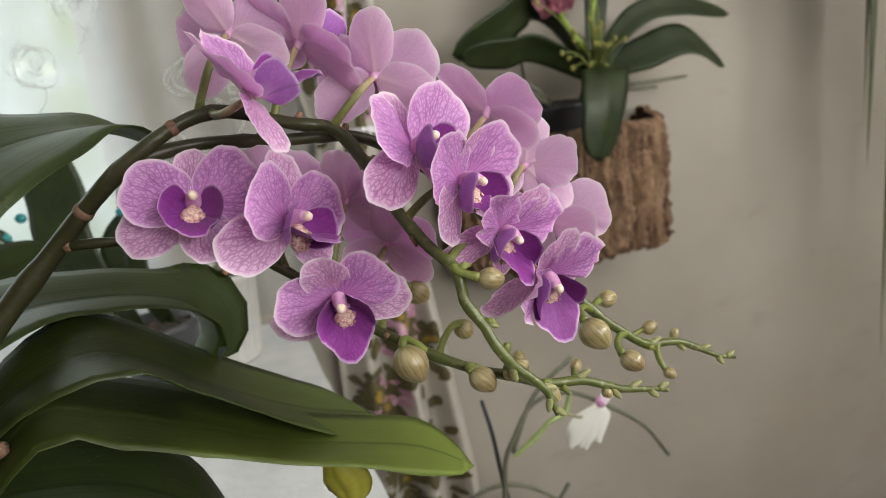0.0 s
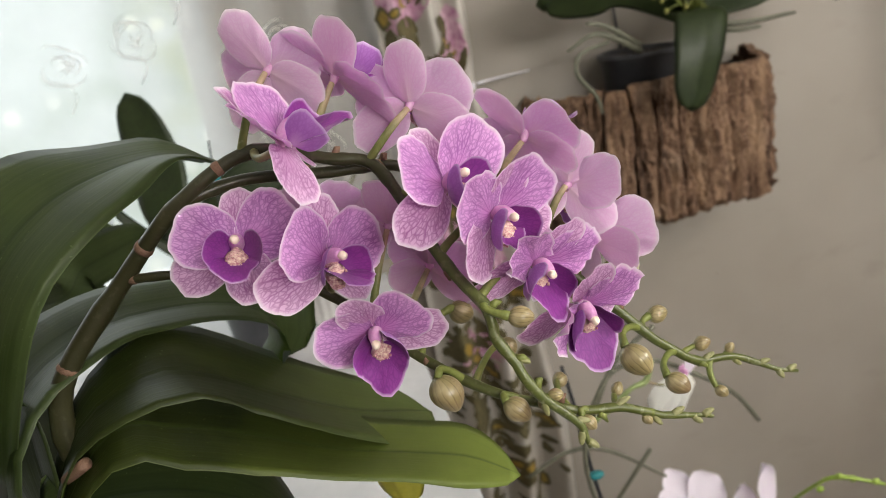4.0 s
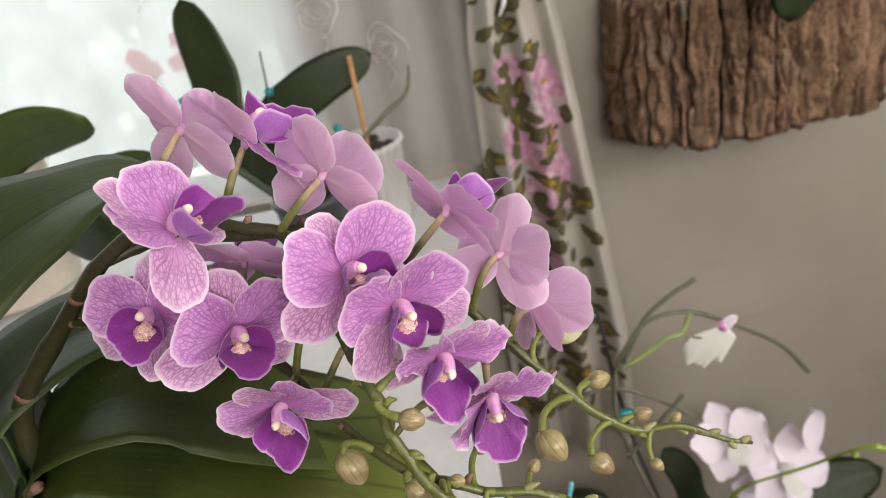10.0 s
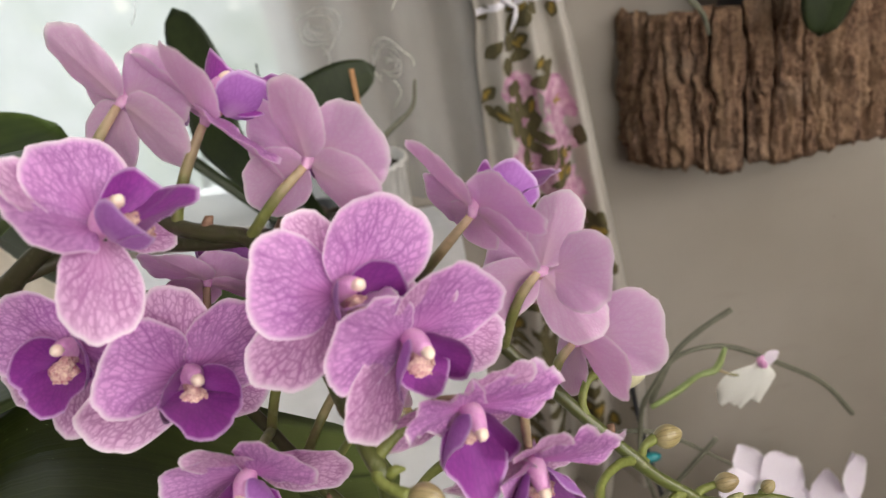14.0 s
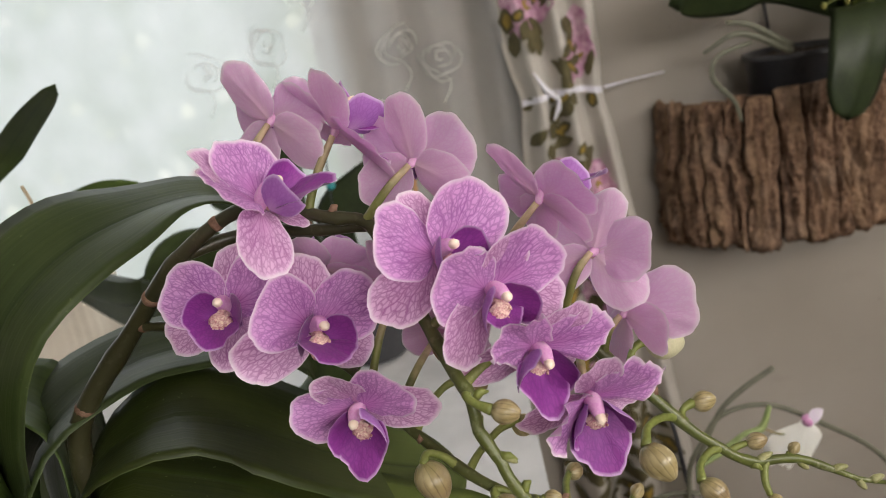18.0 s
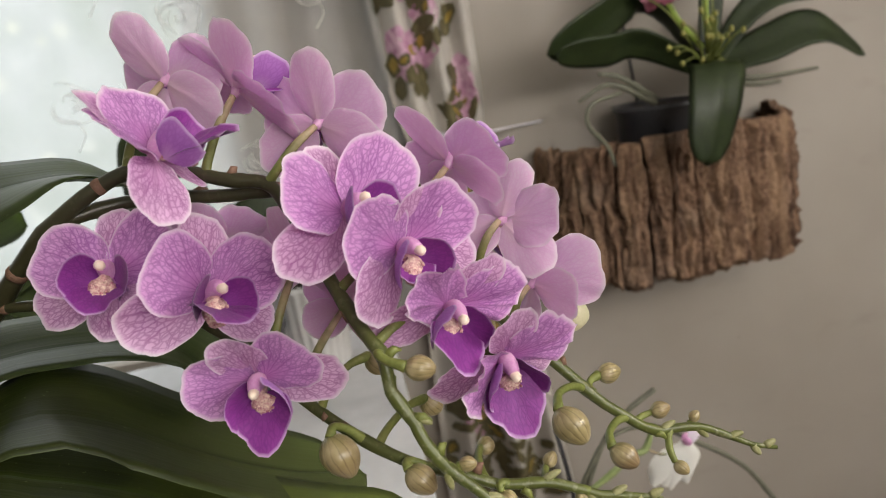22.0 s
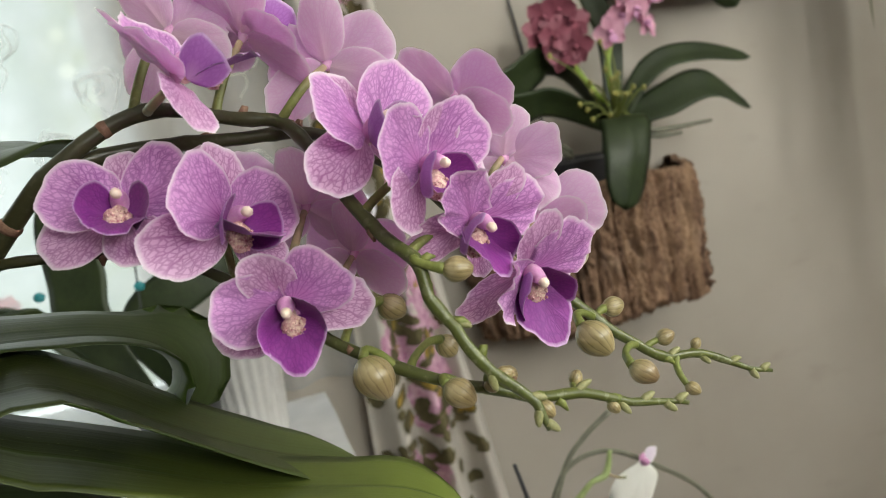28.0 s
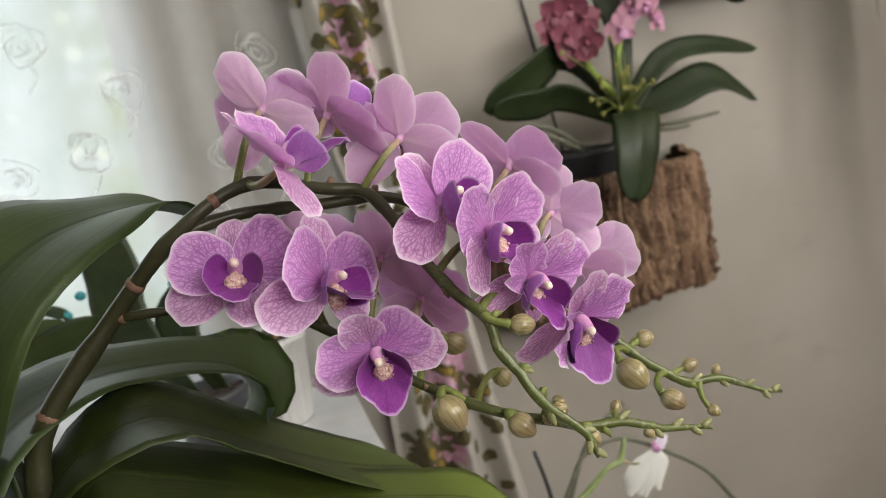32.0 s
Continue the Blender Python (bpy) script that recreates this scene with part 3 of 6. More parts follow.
X0, X1, Z0, Z1 = -1.8, -0.10, 0.80, 2.2  # window opening


def slab(name, x0, x1, y0, y1, z0, z1, material, label, category="wall"):
    return part(name, mesh_of(name, *box_data(x0, x1, y0, y1, z0, z1), material, smooth=False), None, label, category=category, kind="structure")


wall = joined("wall_north", [(*box_data(-2.4, X0, WY, WY + 0.22, FZ, 2.6), 0), (*box_data(X1, 2.4, WY, WY + 0.22, FZ, 2.6), 0),
                             (*box_data(X0, X1, WY, WY + 0.22, FZ, Z0), 0), (*box_data(X0, X1, WY, WY + 0.22, Z1, 2.6), 0)], [WALL], smooth=False)
part("wall_north", wall, None, "beige plastered wall with faint stains and a window opening", category="wall", kind="structure")
wall = joined("wall_east", [(*box_data(2.4, 2.55, -2.5, -1.42, FZ, 2.6), 0), (*box_data(2.4, 2.55, -0.28, WY + 0.22, FZ, 2.6), 0),
                            (*box_data(2.4, 2.55, -1.42, -0.28, FZ, 1.62), 0), (*box_data(2.4, 2.55, -1.42, -0.28, 2.5, 2.6), 0)], [WALL], smooth=False)
part("wall_east", wall, None, "plain plastered side wall with a high window opening", category="wall", kind="structure")
slab("wall_west", -2.55, -2.4, -2.5, WY + 0.22, FZ, 2.6, WALL, "plain beige plastered side wall")
wall = joined("wall_south", [(*box_data(-2.4, 0.2, -2.7, -2.5, FZ, 2.6), 0), (*box_data(1.9, 2.4, -2.7, -2.5, FZ, 2.6), 0),
                             (*box_data(0.2, 1.9, -2.7, -2.5, FZ, 1.66), 0), (*box_data(0.2, 1.9, -2.7, -2.5, 2.52, 2.6), 0)], [WALL], smooth=False)
part("wall_south", wall, None, "plain plastered wall with a wide high window opening", category="wall", kind="structure")
slab("floor", -2.6, 2.6, -2.8, 1.7, FZ - 0.1, FZ, FLOOR, "brown wooden floor", "floor")
slab("ceiling", -2.6, 2.6, -2.8, 1.7, 2.6, 2.7, CEILING, "plain off-white painted ceiling", "ceiling")

win = root("window_1", (-0.95, WY + 0.12, 0.8), "white painted window letting in bright daylight", "window", kind="structure")
for nm, b in (("window_frame", (X0, X0 + 0.06, 1.50, 1.56, Z0, Z1)), ("window_frame", (X1 - 0.06, X1, 1.50, 1.56, Z0, Z1)),
              ("window_frame", (X0 + 0.06, X1 - 0.06, 1.50, 1.56, Z0, Z0 + 0.06)), ("window_frame", (X0 + 0.06, X1 - 0.06, 1.50, 1.56, Z1 - 0.06, Z1))):
    part(nm, bevel_box(nm, *b, WHITE), win)


# Emissive sheet: the garden's daylight and haze are painted into its glow.
def glowing_garden(nt, em):
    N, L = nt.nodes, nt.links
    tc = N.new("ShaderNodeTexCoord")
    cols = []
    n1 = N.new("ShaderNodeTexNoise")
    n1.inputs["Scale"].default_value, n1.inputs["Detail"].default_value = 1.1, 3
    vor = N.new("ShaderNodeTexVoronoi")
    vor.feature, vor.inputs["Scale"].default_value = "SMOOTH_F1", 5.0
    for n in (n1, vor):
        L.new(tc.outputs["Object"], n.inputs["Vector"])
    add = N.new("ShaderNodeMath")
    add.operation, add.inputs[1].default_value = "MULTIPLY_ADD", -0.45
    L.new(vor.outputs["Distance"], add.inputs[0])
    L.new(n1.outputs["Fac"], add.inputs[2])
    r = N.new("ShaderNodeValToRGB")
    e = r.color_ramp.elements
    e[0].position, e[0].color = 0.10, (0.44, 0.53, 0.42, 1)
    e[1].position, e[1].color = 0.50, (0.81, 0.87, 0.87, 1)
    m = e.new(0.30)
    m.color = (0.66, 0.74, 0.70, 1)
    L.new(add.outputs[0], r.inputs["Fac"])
    # bright out-of-focus discs of light, painted in
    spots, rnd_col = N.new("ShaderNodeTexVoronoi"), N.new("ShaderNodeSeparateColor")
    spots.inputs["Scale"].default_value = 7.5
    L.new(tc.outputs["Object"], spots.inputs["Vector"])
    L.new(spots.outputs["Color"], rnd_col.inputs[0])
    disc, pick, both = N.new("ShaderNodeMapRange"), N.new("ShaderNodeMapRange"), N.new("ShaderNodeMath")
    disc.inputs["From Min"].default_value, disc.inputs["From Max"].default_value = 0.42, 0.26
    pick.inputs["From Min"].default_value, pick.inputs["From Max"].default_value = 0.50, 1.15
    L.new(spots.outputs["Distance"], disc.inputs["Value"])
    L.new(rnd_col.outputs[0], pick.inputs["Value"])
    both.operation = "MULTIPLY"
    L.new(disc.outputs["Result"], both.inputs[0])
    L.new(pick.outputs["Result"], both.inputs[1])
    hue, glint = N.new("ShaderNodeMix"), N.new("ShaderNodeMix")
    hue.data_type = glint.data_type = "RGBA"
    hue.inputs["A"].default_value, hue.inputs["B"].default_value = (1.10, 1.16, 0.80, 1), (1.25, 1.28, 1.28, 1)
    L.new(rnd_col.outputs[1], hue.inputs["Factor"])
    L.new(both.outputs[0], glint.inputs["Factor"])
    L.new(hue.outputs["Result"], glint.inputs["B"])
    # yellow-green shrubs at one side, their sunlight put into the colour
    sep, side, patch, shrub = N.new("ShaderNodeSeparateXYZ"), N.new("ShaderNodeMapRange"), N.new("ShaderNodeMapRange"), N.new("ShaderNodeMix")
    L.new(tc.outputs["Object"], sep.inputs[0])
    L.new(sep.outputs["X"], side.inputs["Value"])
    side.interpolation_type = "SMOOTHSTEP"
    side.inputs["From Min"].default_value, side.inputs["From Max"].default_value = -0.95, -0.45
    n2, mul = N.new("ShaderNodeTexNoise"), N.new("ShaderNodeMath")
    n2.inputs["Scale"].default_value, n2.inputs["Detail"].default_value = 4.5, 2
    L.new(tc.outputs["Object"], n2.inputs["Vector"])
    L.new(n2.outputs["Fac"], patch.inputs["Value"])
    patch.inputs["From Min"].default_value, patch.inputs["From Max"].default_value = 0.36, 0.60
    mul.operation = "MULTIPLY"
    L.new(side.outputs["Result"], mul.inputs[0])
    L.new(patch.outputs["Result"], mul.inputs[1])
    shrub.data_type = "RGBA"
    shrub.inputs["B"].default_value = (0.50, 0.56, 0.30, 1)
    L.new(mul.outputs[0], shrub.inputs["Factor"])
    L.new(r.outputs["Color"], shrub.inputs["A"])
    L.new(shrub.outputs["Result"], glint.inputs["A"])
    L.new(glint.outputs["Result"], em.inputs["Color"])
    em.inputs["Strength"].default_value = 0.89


GARDEN = glow("glowing_garden", glowing_garden)
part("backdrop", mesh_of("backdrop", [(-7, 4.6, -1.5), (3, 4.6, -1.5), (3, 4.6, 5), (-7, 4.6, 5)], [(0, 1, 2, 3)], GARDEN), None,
     "self-glowing backdrop painted as bright hazy garden foliage outside the window", category="backdrop", kind="structure")
gr = mat("garden_ground", (0.06, 0.09, 0.03), (0.12, 0.14, 0.06), 3)
part("ground", mesh_of("ground", [(-60, 1.75, -0.4), (60, 1.75, -0.4), (60, 120, -0.4), (-60, 120, -0.4)], [(0, 1, 2, 3)], gr), None,
     "green garden ground outside", category="ground", kind="structure")


def sheer_mat():
    m, nt, bs, out = nodes_of("sheer_voile")
    N, L = nt.nodes, nt.links
    tr, tl, sh, s2 = N.new("ShaderNodeBsdfTransparent"), N.new("ShaderNodeBsdfTranslucent"), N.new("ShaderNodeMixShader"), N.new("ShaderNodeMixShader")
    tc, nz = N.new("ShaderNodeTexCoord"), N.new("ShaderNodeTexNoise")
    nz.inputs["Scale"].default_value, nz.inputs["Detail"].default_value = 9, 3
    L.new(tc.outputs["Object"], nz.inputs["Vector"])
    rg = N.new("ShaderNodeMapRange")
    rg.inputs["To Min"].default_value, rg.inputs["To Max"].default_value = 0.34, 0.52
    L.new(nz.outputs["Fac"], rg.inputs["Value"])
    bs.inputs["Base Color"].default_value, bs.inputs["Roughness"].default_value = (0.56, 0.555, 0.55, 1), 0.8
    tl.inputs["Color"].default_value = (0.76, 0.80, 0.83, 1)
    s2.inputs["Fac"].default_value = 0.55
    L.new(bs.outputs[0], s2.inputs[1])
    L.new(tl.outputs[0], s2.inputs[2])
    L.new(rg.outputs["Result"], sh.inputs["Fac"])
    L.new(tr.outputs[0], sh.inputs[1])
    L.new(s2.outputs[0], sh.inputs[2])
    L.new(sh.outputs[0], out.inputs["Surface"])
    return m


SHEER = sheer_mat()


def folds(x):
    deep = 0.5 + 0.5 * math.tanh((x - 0.0) * 9)
    return deep * 0.026 * math.sin(x * 58) + 0.006 * math.sin(x * 17 + 1) * (1 - deep) + 0.004 * math.sin(x * 41)


nx, nz = 240, 12
sv = [(x, 1.379 + folds(x) * (0.8 + 0.2 * z), z) for z in np.linspace(0.82, 2.3, nz) for x in np.linspace(-2.0, 0.26, nx)]
sf = [(j * nx + i, j * nx + i + 1, (j + 1) * nx + i + 1, (j + 1) * nx + i) for j in range(nz - 1) for i in range(nx - 1)]
sheer = root("sheer_curtain", (-0.9, 1.39, 0.82), "white sheer curtain with embroidered roses hanging over the window", "curtain")
part("voile", mesh_of("voile", sv, sf, SHEER), sheer)

# embroidered roses on the voile
THREAD = mat("white_thread", (0.74, 0.75, 0.75), (0.84, 0.84, 0.83), 40, 0.7, 0.1, translucent=0.6)
rr = random.Random(5)
for x, z in ((-0.35, 1.30), (-0.22, 1.33), (-0.14, 1.42), (0.02, 1.28), (0.10, 1.45), (0.09, 1.25), (0.06, 1.08), (-0.05, 1.16), (-0.28, 1.52)):
    pcs = []
    for k in range(9):
        a0, rad = rr.uniform(0, 6), 0.005 + 0.0042 * k
        pts = []
        for t in np.linspace(0, rr.uniform(1.6, 3.4), 14):
            r2 = rad * (1 + 0.14 * math.sin(3 * t + k))
            px, pz = x + r2 * math.cos(t + a0), z + r2 * math.sin(t + a0)
            pts.append((px, 1.377 + folds(px) * (0.8 + 0.2 * pz) - 0.002, pz))
        pcs.append((*tube_data(pts, [0.0004, 0.0015, 0.0004], 5), 0))
    pts = [(x + 0.01 * math.sin(s * 4), 1.375 + folds(x + 0.01 * math.sin(s * 4)), z - 0.03 - s * 0.05) for s in np.linspace(0, 1, 8)]
    pcs.append((*tube_data(pts, [0.0008, 0.001], 5), 0))
    part("embroidered_rose", joined("embroidered_rose", pcs, [THREAD]), sheer)

# flowered curtain gathered by a ribbon
TIE_Z = 1.14


def drape(s, z):
    """Point of the gathered curtain: s runs 0 to 1 across, z is the height."""
    up = max(0.0, min(1.0, (z - TIE_Z) / 1.0))
    down = max(0.0, min(1.0, (TIE_Z - z) / 0.8))
    x0 = 0.212 - 0.10 * up - 0.02 * down
    x1 = 0.374 - 0.02 * up + 0.095 * down
    pinch = 1 - 0.10 * math.exp(-((z - TIE_Z) / 0.05) ** 2)
    c = (x0 + x1) / 2
    x = c + (x0 + (x1 - x0) * s - c) * pinch
    amp = 0.029 * (0.6 + 0.8 * abs(z - TIE_Z)) * pinch
    y = 1.335 + amp * math.sin(s * 17.0 + 0.9 + 1.2 * s * s) + 0.012 * math.cos(s * math.pi * 2) - 0.01 * math.exp(-((z - TIE_Z) / 0.06) ** 2)
    return x, y, z


curtain = root("flowered_curtain", (0.3, 1.34, 0.05), "cream cotton curtain printed with pink roses and olive leaves, tied back", "curtain")
nx, nz = 70, 60
cv = [drape(s, z) for z in np.linspace(0.05, 2.3, nz) for s in np.linspace(0, 1, nx)]
cv += [(x, y + 0.003, z) for x, y, z in cv]
n1 = nx * nz
cf = []
for j in range(nz - 1):
    for i in range(nx - 1):
        a = j * nx + i
        cf += [(a, a + 1, a + nx + 1, a + nx), (n1 + a + nx, n1 + a + nx + 1, n1 + a + 1, n1 + a)]
part("cloth", mesh_of("cloth", cv, cf, CURTAIN), curtain)


def print_patch(name, s0, z0, outline, material, off=0.0016):
    """A printed motif: a small fan of faces that follows the cloth."""
    v = [drape(s0, z0)]
    v += [drape(min(1, max(0, s0 + a)), z0 + b) for a, b in outline]
    mid = [drape(min(1, max(0, s0 + a * 0.5)), z0 + b * 0.5) for a, b in outline]
    n = len(outline)
    v = [(x, y - off, z) for x, y, z in v + mid]
    f = []
    for k in range(n):
        k2 = (k + 1) % n
        f += [(0, 1 + n + k2, 1 + n + k), (1 + n + k, 1 + n + k2, 1 + k2, 1 + k)]
    part(name, mesh_of(name, v, f, material), curtain)


def leaf_outline(length, width, turn, wob, rnd):
    out = []
    for t in np.linspace(0, 2 * math.pi, 16, endpoint=False):
        a, b = math.cos(t) * length, math.sin(t) * abs(math.sin(t)) ** 0.7 * width * (1 + wob * rnd.uniform(-1, 1))
        x, z = a * math.cos(turn) - b * math.sin(turn), a * math.sin(turn) + b * math.cos(turn)
        out.append((x / 0.21, z))
    return out


rr = random.Random(11)
ROSES = [(0.321, 1.330, 0.851), (0.328, 1.330, 0.853), (0.286, 1.330, 1.527), (0.271, 1.330, 1.415), (0.334, 1.330, 0.769), (0.328, 1.330, 1.217), (0.276, 1.330, 0.966)]


def across(x, z0):
    return min(0.80, max(0.16, (x - drape(0, z0)[0]) / (drape(1, z0)[0] - drape(0, z0)[0])))


ROSES += [(drape(s, z)[0], 1.33, z) for s, z in ((0.35, 0.60), (0.62, 0.73), (0.36, 0.86), (0.68, 0.98), (0.30, 1.32))]
for n, (x, _, z0) in enumerate(ROSES):
    s0 = across(x, z0)
    for j in range(6):
        print_patch("printed_rose", s0 + rr.uniform(-0.12, 0.10), z0 + rr.uniform(-0.05, 0.05), leaf_outline(rr.uniform(0.026, 0.040), rr.uniform(0.020, 0.030), rr.uniform(0, 3), 0.3, rr), PRINT_ROSE, 0.0014 + 0.0005 * j)
    print_patch("printed_rose_heart", s0 + 0.03, z0 - 0.01, leaf_outline(0.012, 0.009, rr.uniform(0, 3), 0.3, rr), PRINT_GOLD, 0.0048)
for k in range(25):
    z0 = 0.20 + k * 0.060
    s0 = 0.20 + 0.52 * ((k * 0.618) % 1)
    for j in range(8):
        sj, zj, turn = s0 + rr.uniform(-0.30, 0.24), z0 + rr.uniform(-0.05, 0.05), rr.uniform(0.2, 2.9)
        sj = min(0.93, max(0.07, sj))
        ln, wd = rr.uniform(0.014, 0.026), rr.uniform(0.008, 0.014)
        print_patch("printed_leaf", sj, zj, leaf_outline(ln, wd, turn, 0.25, rr), PRINT_LEAF, 0.0052 + 0.0003 * j)
        if j % 4 == 0:
            print_patch("leaf_vein", sj + rr.uniform(-0.02, 0.02), zj, leaf_outline(ln * 0.62, wd * 0.52, turn, 0.3, rr), PRINT_GOLD, 0.0074 + 0.0003 * j)
for k in range(64):
    sj, zj = rr.uniform(0.10, 0.92), rr.uniform(0.22, 0.74)
    print_patch("printed_leaf", sj, zj, leaf_outline(rr.uniform(0.011, 0.020), rr.uniform(0.006, 0.011), rr.uniform(0.2, 2.9), 0.25, rr), PRINT_LEAF, 0.0082 + 0.0001 * (k % 9))
rib = []
for t in np.linspace(0, 1, 24):
    x, y, z = drape(t, TIE_Z + 0.012 * math.sin(t * 3))
    rib.append((x, y - 0.006, z))
rib_obj = root("tieback_ribbon", (0.3, 1.33, TIE_Z), "thin white ribbon tied round the flowered curtain", "ribbon")
v = [(x, y - 0.001, z + d) for x, y, z in rib for d in (-0.006, 0.006)]
f = [(2 * i, 2 * i + 2, 2 * i + 3, 2 * i + 1) for i in range(23)]
v2 = [(x, y + 0.0015, z) for x, y, z in v]
f2 = [tuple(k + 48 for k in q)[::-1] for q in f]
part("band", mesh_of("band", v + v2, f + f2, RIBBON), rib_obj)
part("bow_end", tube("bow_end", [(0.285, 1.315, TIE_Z), (0.265, 1.312, TIE_Z + 0.02), (0.245, 1.316, TIE_Z + 0.055)], [0.004, 0.006, 0.002], RIBBON, 6, 10), rib_obj)
part("bow_end", tube("bow_end", [(0.285, 1.315, TIE_Z), (0.28, 1.31, TIE_Z - 0.015), (0.27, 1.312, TIE_Z - 0.035)], [0.004, 0.005, 0.002], RIBBON, 6, 10), rib_obj)
part("tie_end", tube("tie_end", [(0.37, 1.33, TIE_Z + 0.005), (0.43, 1.38, TIE_Z + 0.003), (0.50, 1.415, TIE_Z + 0.002)], [0.003, 0.002, 0.002], RIBBON, 6, 12), rib_obj)

# white table by the window
table = root("table", (-0.5, 0.8, FZ), "tall white cloth-covered plant table in front of the window", "table")
nx, ny = 60, 60
tv = [(x, y, 0.80 + 0.006 * noise.noise(Vector((x * 6, y * 6, 0))) + 0.004 * noise.noise(Vector((x * 17, y * 17, 3)))) for y in np.linspace(0.12, 1.372, ny) for x in np.linspace(-1.3, 0.13, nx)]
tf = [(j * nx + i, j * nx + i + 1, (j + 1) * nx + i + 1, (j + 1) * nx + i) for j in range(ny - 1) for i in range(nx - 1)]
part("tablecloth", mesh_of("tablecloth", tv, tf, CLOTH), table)
part("tabletop", bevel_box("tabletop", -1.29, 0.12, 0.13, 1.365, 0.755, 0.785, WHITE), table)
for x in (-1.25, 0.08):
    for y in (0.17, 1.33):
        part("leg", bevel_box("leg", x - 0.025, x + 0.025, y - 0.025, y + 0.025, FZ, 0.755, WHITE), table)

# ---- log planters on the wall ----
def log_planter(x0, x1, z0, z1, depth, seed, label):
    """Half a hollow log fixed to the wall: a dark core faced with upright plates of furrowed bark."""
    cx, hw = (x0 + x1) / 2, (x1 - x0) / 2
    ob = root("log_planter", (cx, WY, z0), label, "planter", "log planters on the wall")
    rnd = random.Random(seed)

    def at(a, r, z):
        """Plan outline: a runs 0 to 1 from the right-hand end to the left, r is the distance out from the core."""
        th = math.pi * a
        c, s = math.cos(th), math.sin(th)
        k = (abs(c) ** 3 + abs(s) ** 3) ** (-1 / 3)
        flare = 1 + 0.05 * (z1 - z) / (z1 - z0) * (1 if c > 0 else 0.2)
        return cx + ((hw - 0.02) * k * flare + r) * c, WY - 0.002 - max(((depth - 0.02) * k + r) * s, 0), z

    n = 60
    core = [at(i / n, 0, z) for z in (z0 + 0.012, z1 - 0.015) for i in range(n + 1)] + [at(i / n, -0.03, z) for z in (z1 - 0.015, z1 - 0.06) for i in range(n + 1)]
    W = n + 1
    faces = [(j * W + i + 1, j * W + i, (j + 1) * W + i, (j + 1) * W + i + 1) for j in range(3) for i in range(n)]
    faces += [tuple(range(W)), tuple(3 * W + i for i in range(W))[::-1]]
    part("core", mesh_of("core", core, faces, SOIL), ob, "dark hollow core of the log")
    cuts = [0.002]
    while cuts[-1] < 0.955:
        cuts.append(cuts[-1] + rnd.uniform(0.030, 0.075))
    cuts[-1] = 0.998

    def ridged(x, y, o):
        return 1 - min(1.0, 2.6 * abs(noise.noise(Vector((x, y, o + seed)))))

    def relief(a, t):
        """Deep upright furrows, broken ridges between them and a crumbly surface."""
        w = a * 20 + 0.9 * noise.noise(Vector((a * 9, t * 2.2, seed + 20))) + 0.30 * noise.noise(Vector((a * 30, t * 7, seed + 21)))
        r = 0.020 * ridged(w, t * 0.7, 3) ** 0.8 + 0.011 * ridged(w * 2.6, t * 2.0, 5) + 0.008 * noise.noise(Vector((a * 90, t * 9, seed))) + 0.006 * noise.noise(Vector((a * 210, t * 38, seed))) + 0.004 * noise.noise(Vector((a * 420, t * 90, seed)))
        return (r + 0.010 * noise.noise(Vector((a * 7, t * 1.5, seed + 9)))) * min(1.0, 0.3 + 12 * min(a, 1 - a))

    def cut_at(k, t):
        if k in (0, len(cuts) - 1):
            return cuts[k]
        return cuts[k] + 0.014 * noise.noise(Vector((k * 1.7, t * 2.4, 5 + seed))) + 0.004 * noise.noise(Vector((k * 2.9, t * 11, 7 + seed)))

    nu, nv = 16, 64
    for k in range(len(cuts) - 1):
        top = z1 + rnd.uniform(-0.010, 0.008) + 0.02 * (0.5 - cuts[k])
        bot = z0 + rnd.uniform(-0.008, 0.010) + 0.03 * max(0, math.cos(math.pi * cuts[k])) ** 4
        proud = rnd.uniform(-0.003, 0.005)
        v, f = [], []
        for j in range(nv + 1):
            t = j / nv
            for i2 in range(nu + 1):
                a = cut_at(k, t) + (cut_at(k + 1, t) - cut_at(k, t)) * i2 / nu
                edge = min(i2, nu - i2) / (nu / 2)
                r = 0.004 + (relief(a, t) + proud) * min(1.0, 0.55 + 1.6 * edge)
                if i2 in (0, nu):
                    r = min(r, 0.001)
                rag = 0.012 * noise.noise(Vector((a * 70, 3 + (j > 5), seed))) + 0.006 * noise.noise(Vector((a * 190, 8, seed)))
                z = bot + (top - bot) * t + rag * abs(2 * t - 1) ** 6
                v.append(at(min(0.999, max(0.001, a)), max(r, -0.006) * (1 - 0.5 * max(0, abs(2 * t - 1) - 0.92) / 0.08), z))
        for j in range(nv):
            for i2 in range(nu):
                q = j * (nu + 1) + i2
                f.append((q + 1, q, q + nu + 1, q + nu + 2))
        f += [tuple(range(nu + 1)), tuple(nv * (nu + 1) + i2 for i2 in range(nu + 1))[::-1]]
        part("bark_plate", mesh_of("bark_plate", v, f, BARK), ob)
    return ob


log_planter(0.468, 0.978, 0.826, 1.095, 0.205, 1, "hollow half log with deeply furrowed brown bark fixed to the wall")
log_planter(0.90, 1.36, 1.455, 1.66, 0.19, 4, "upper half log planter with furrowed brown bark on the wall")


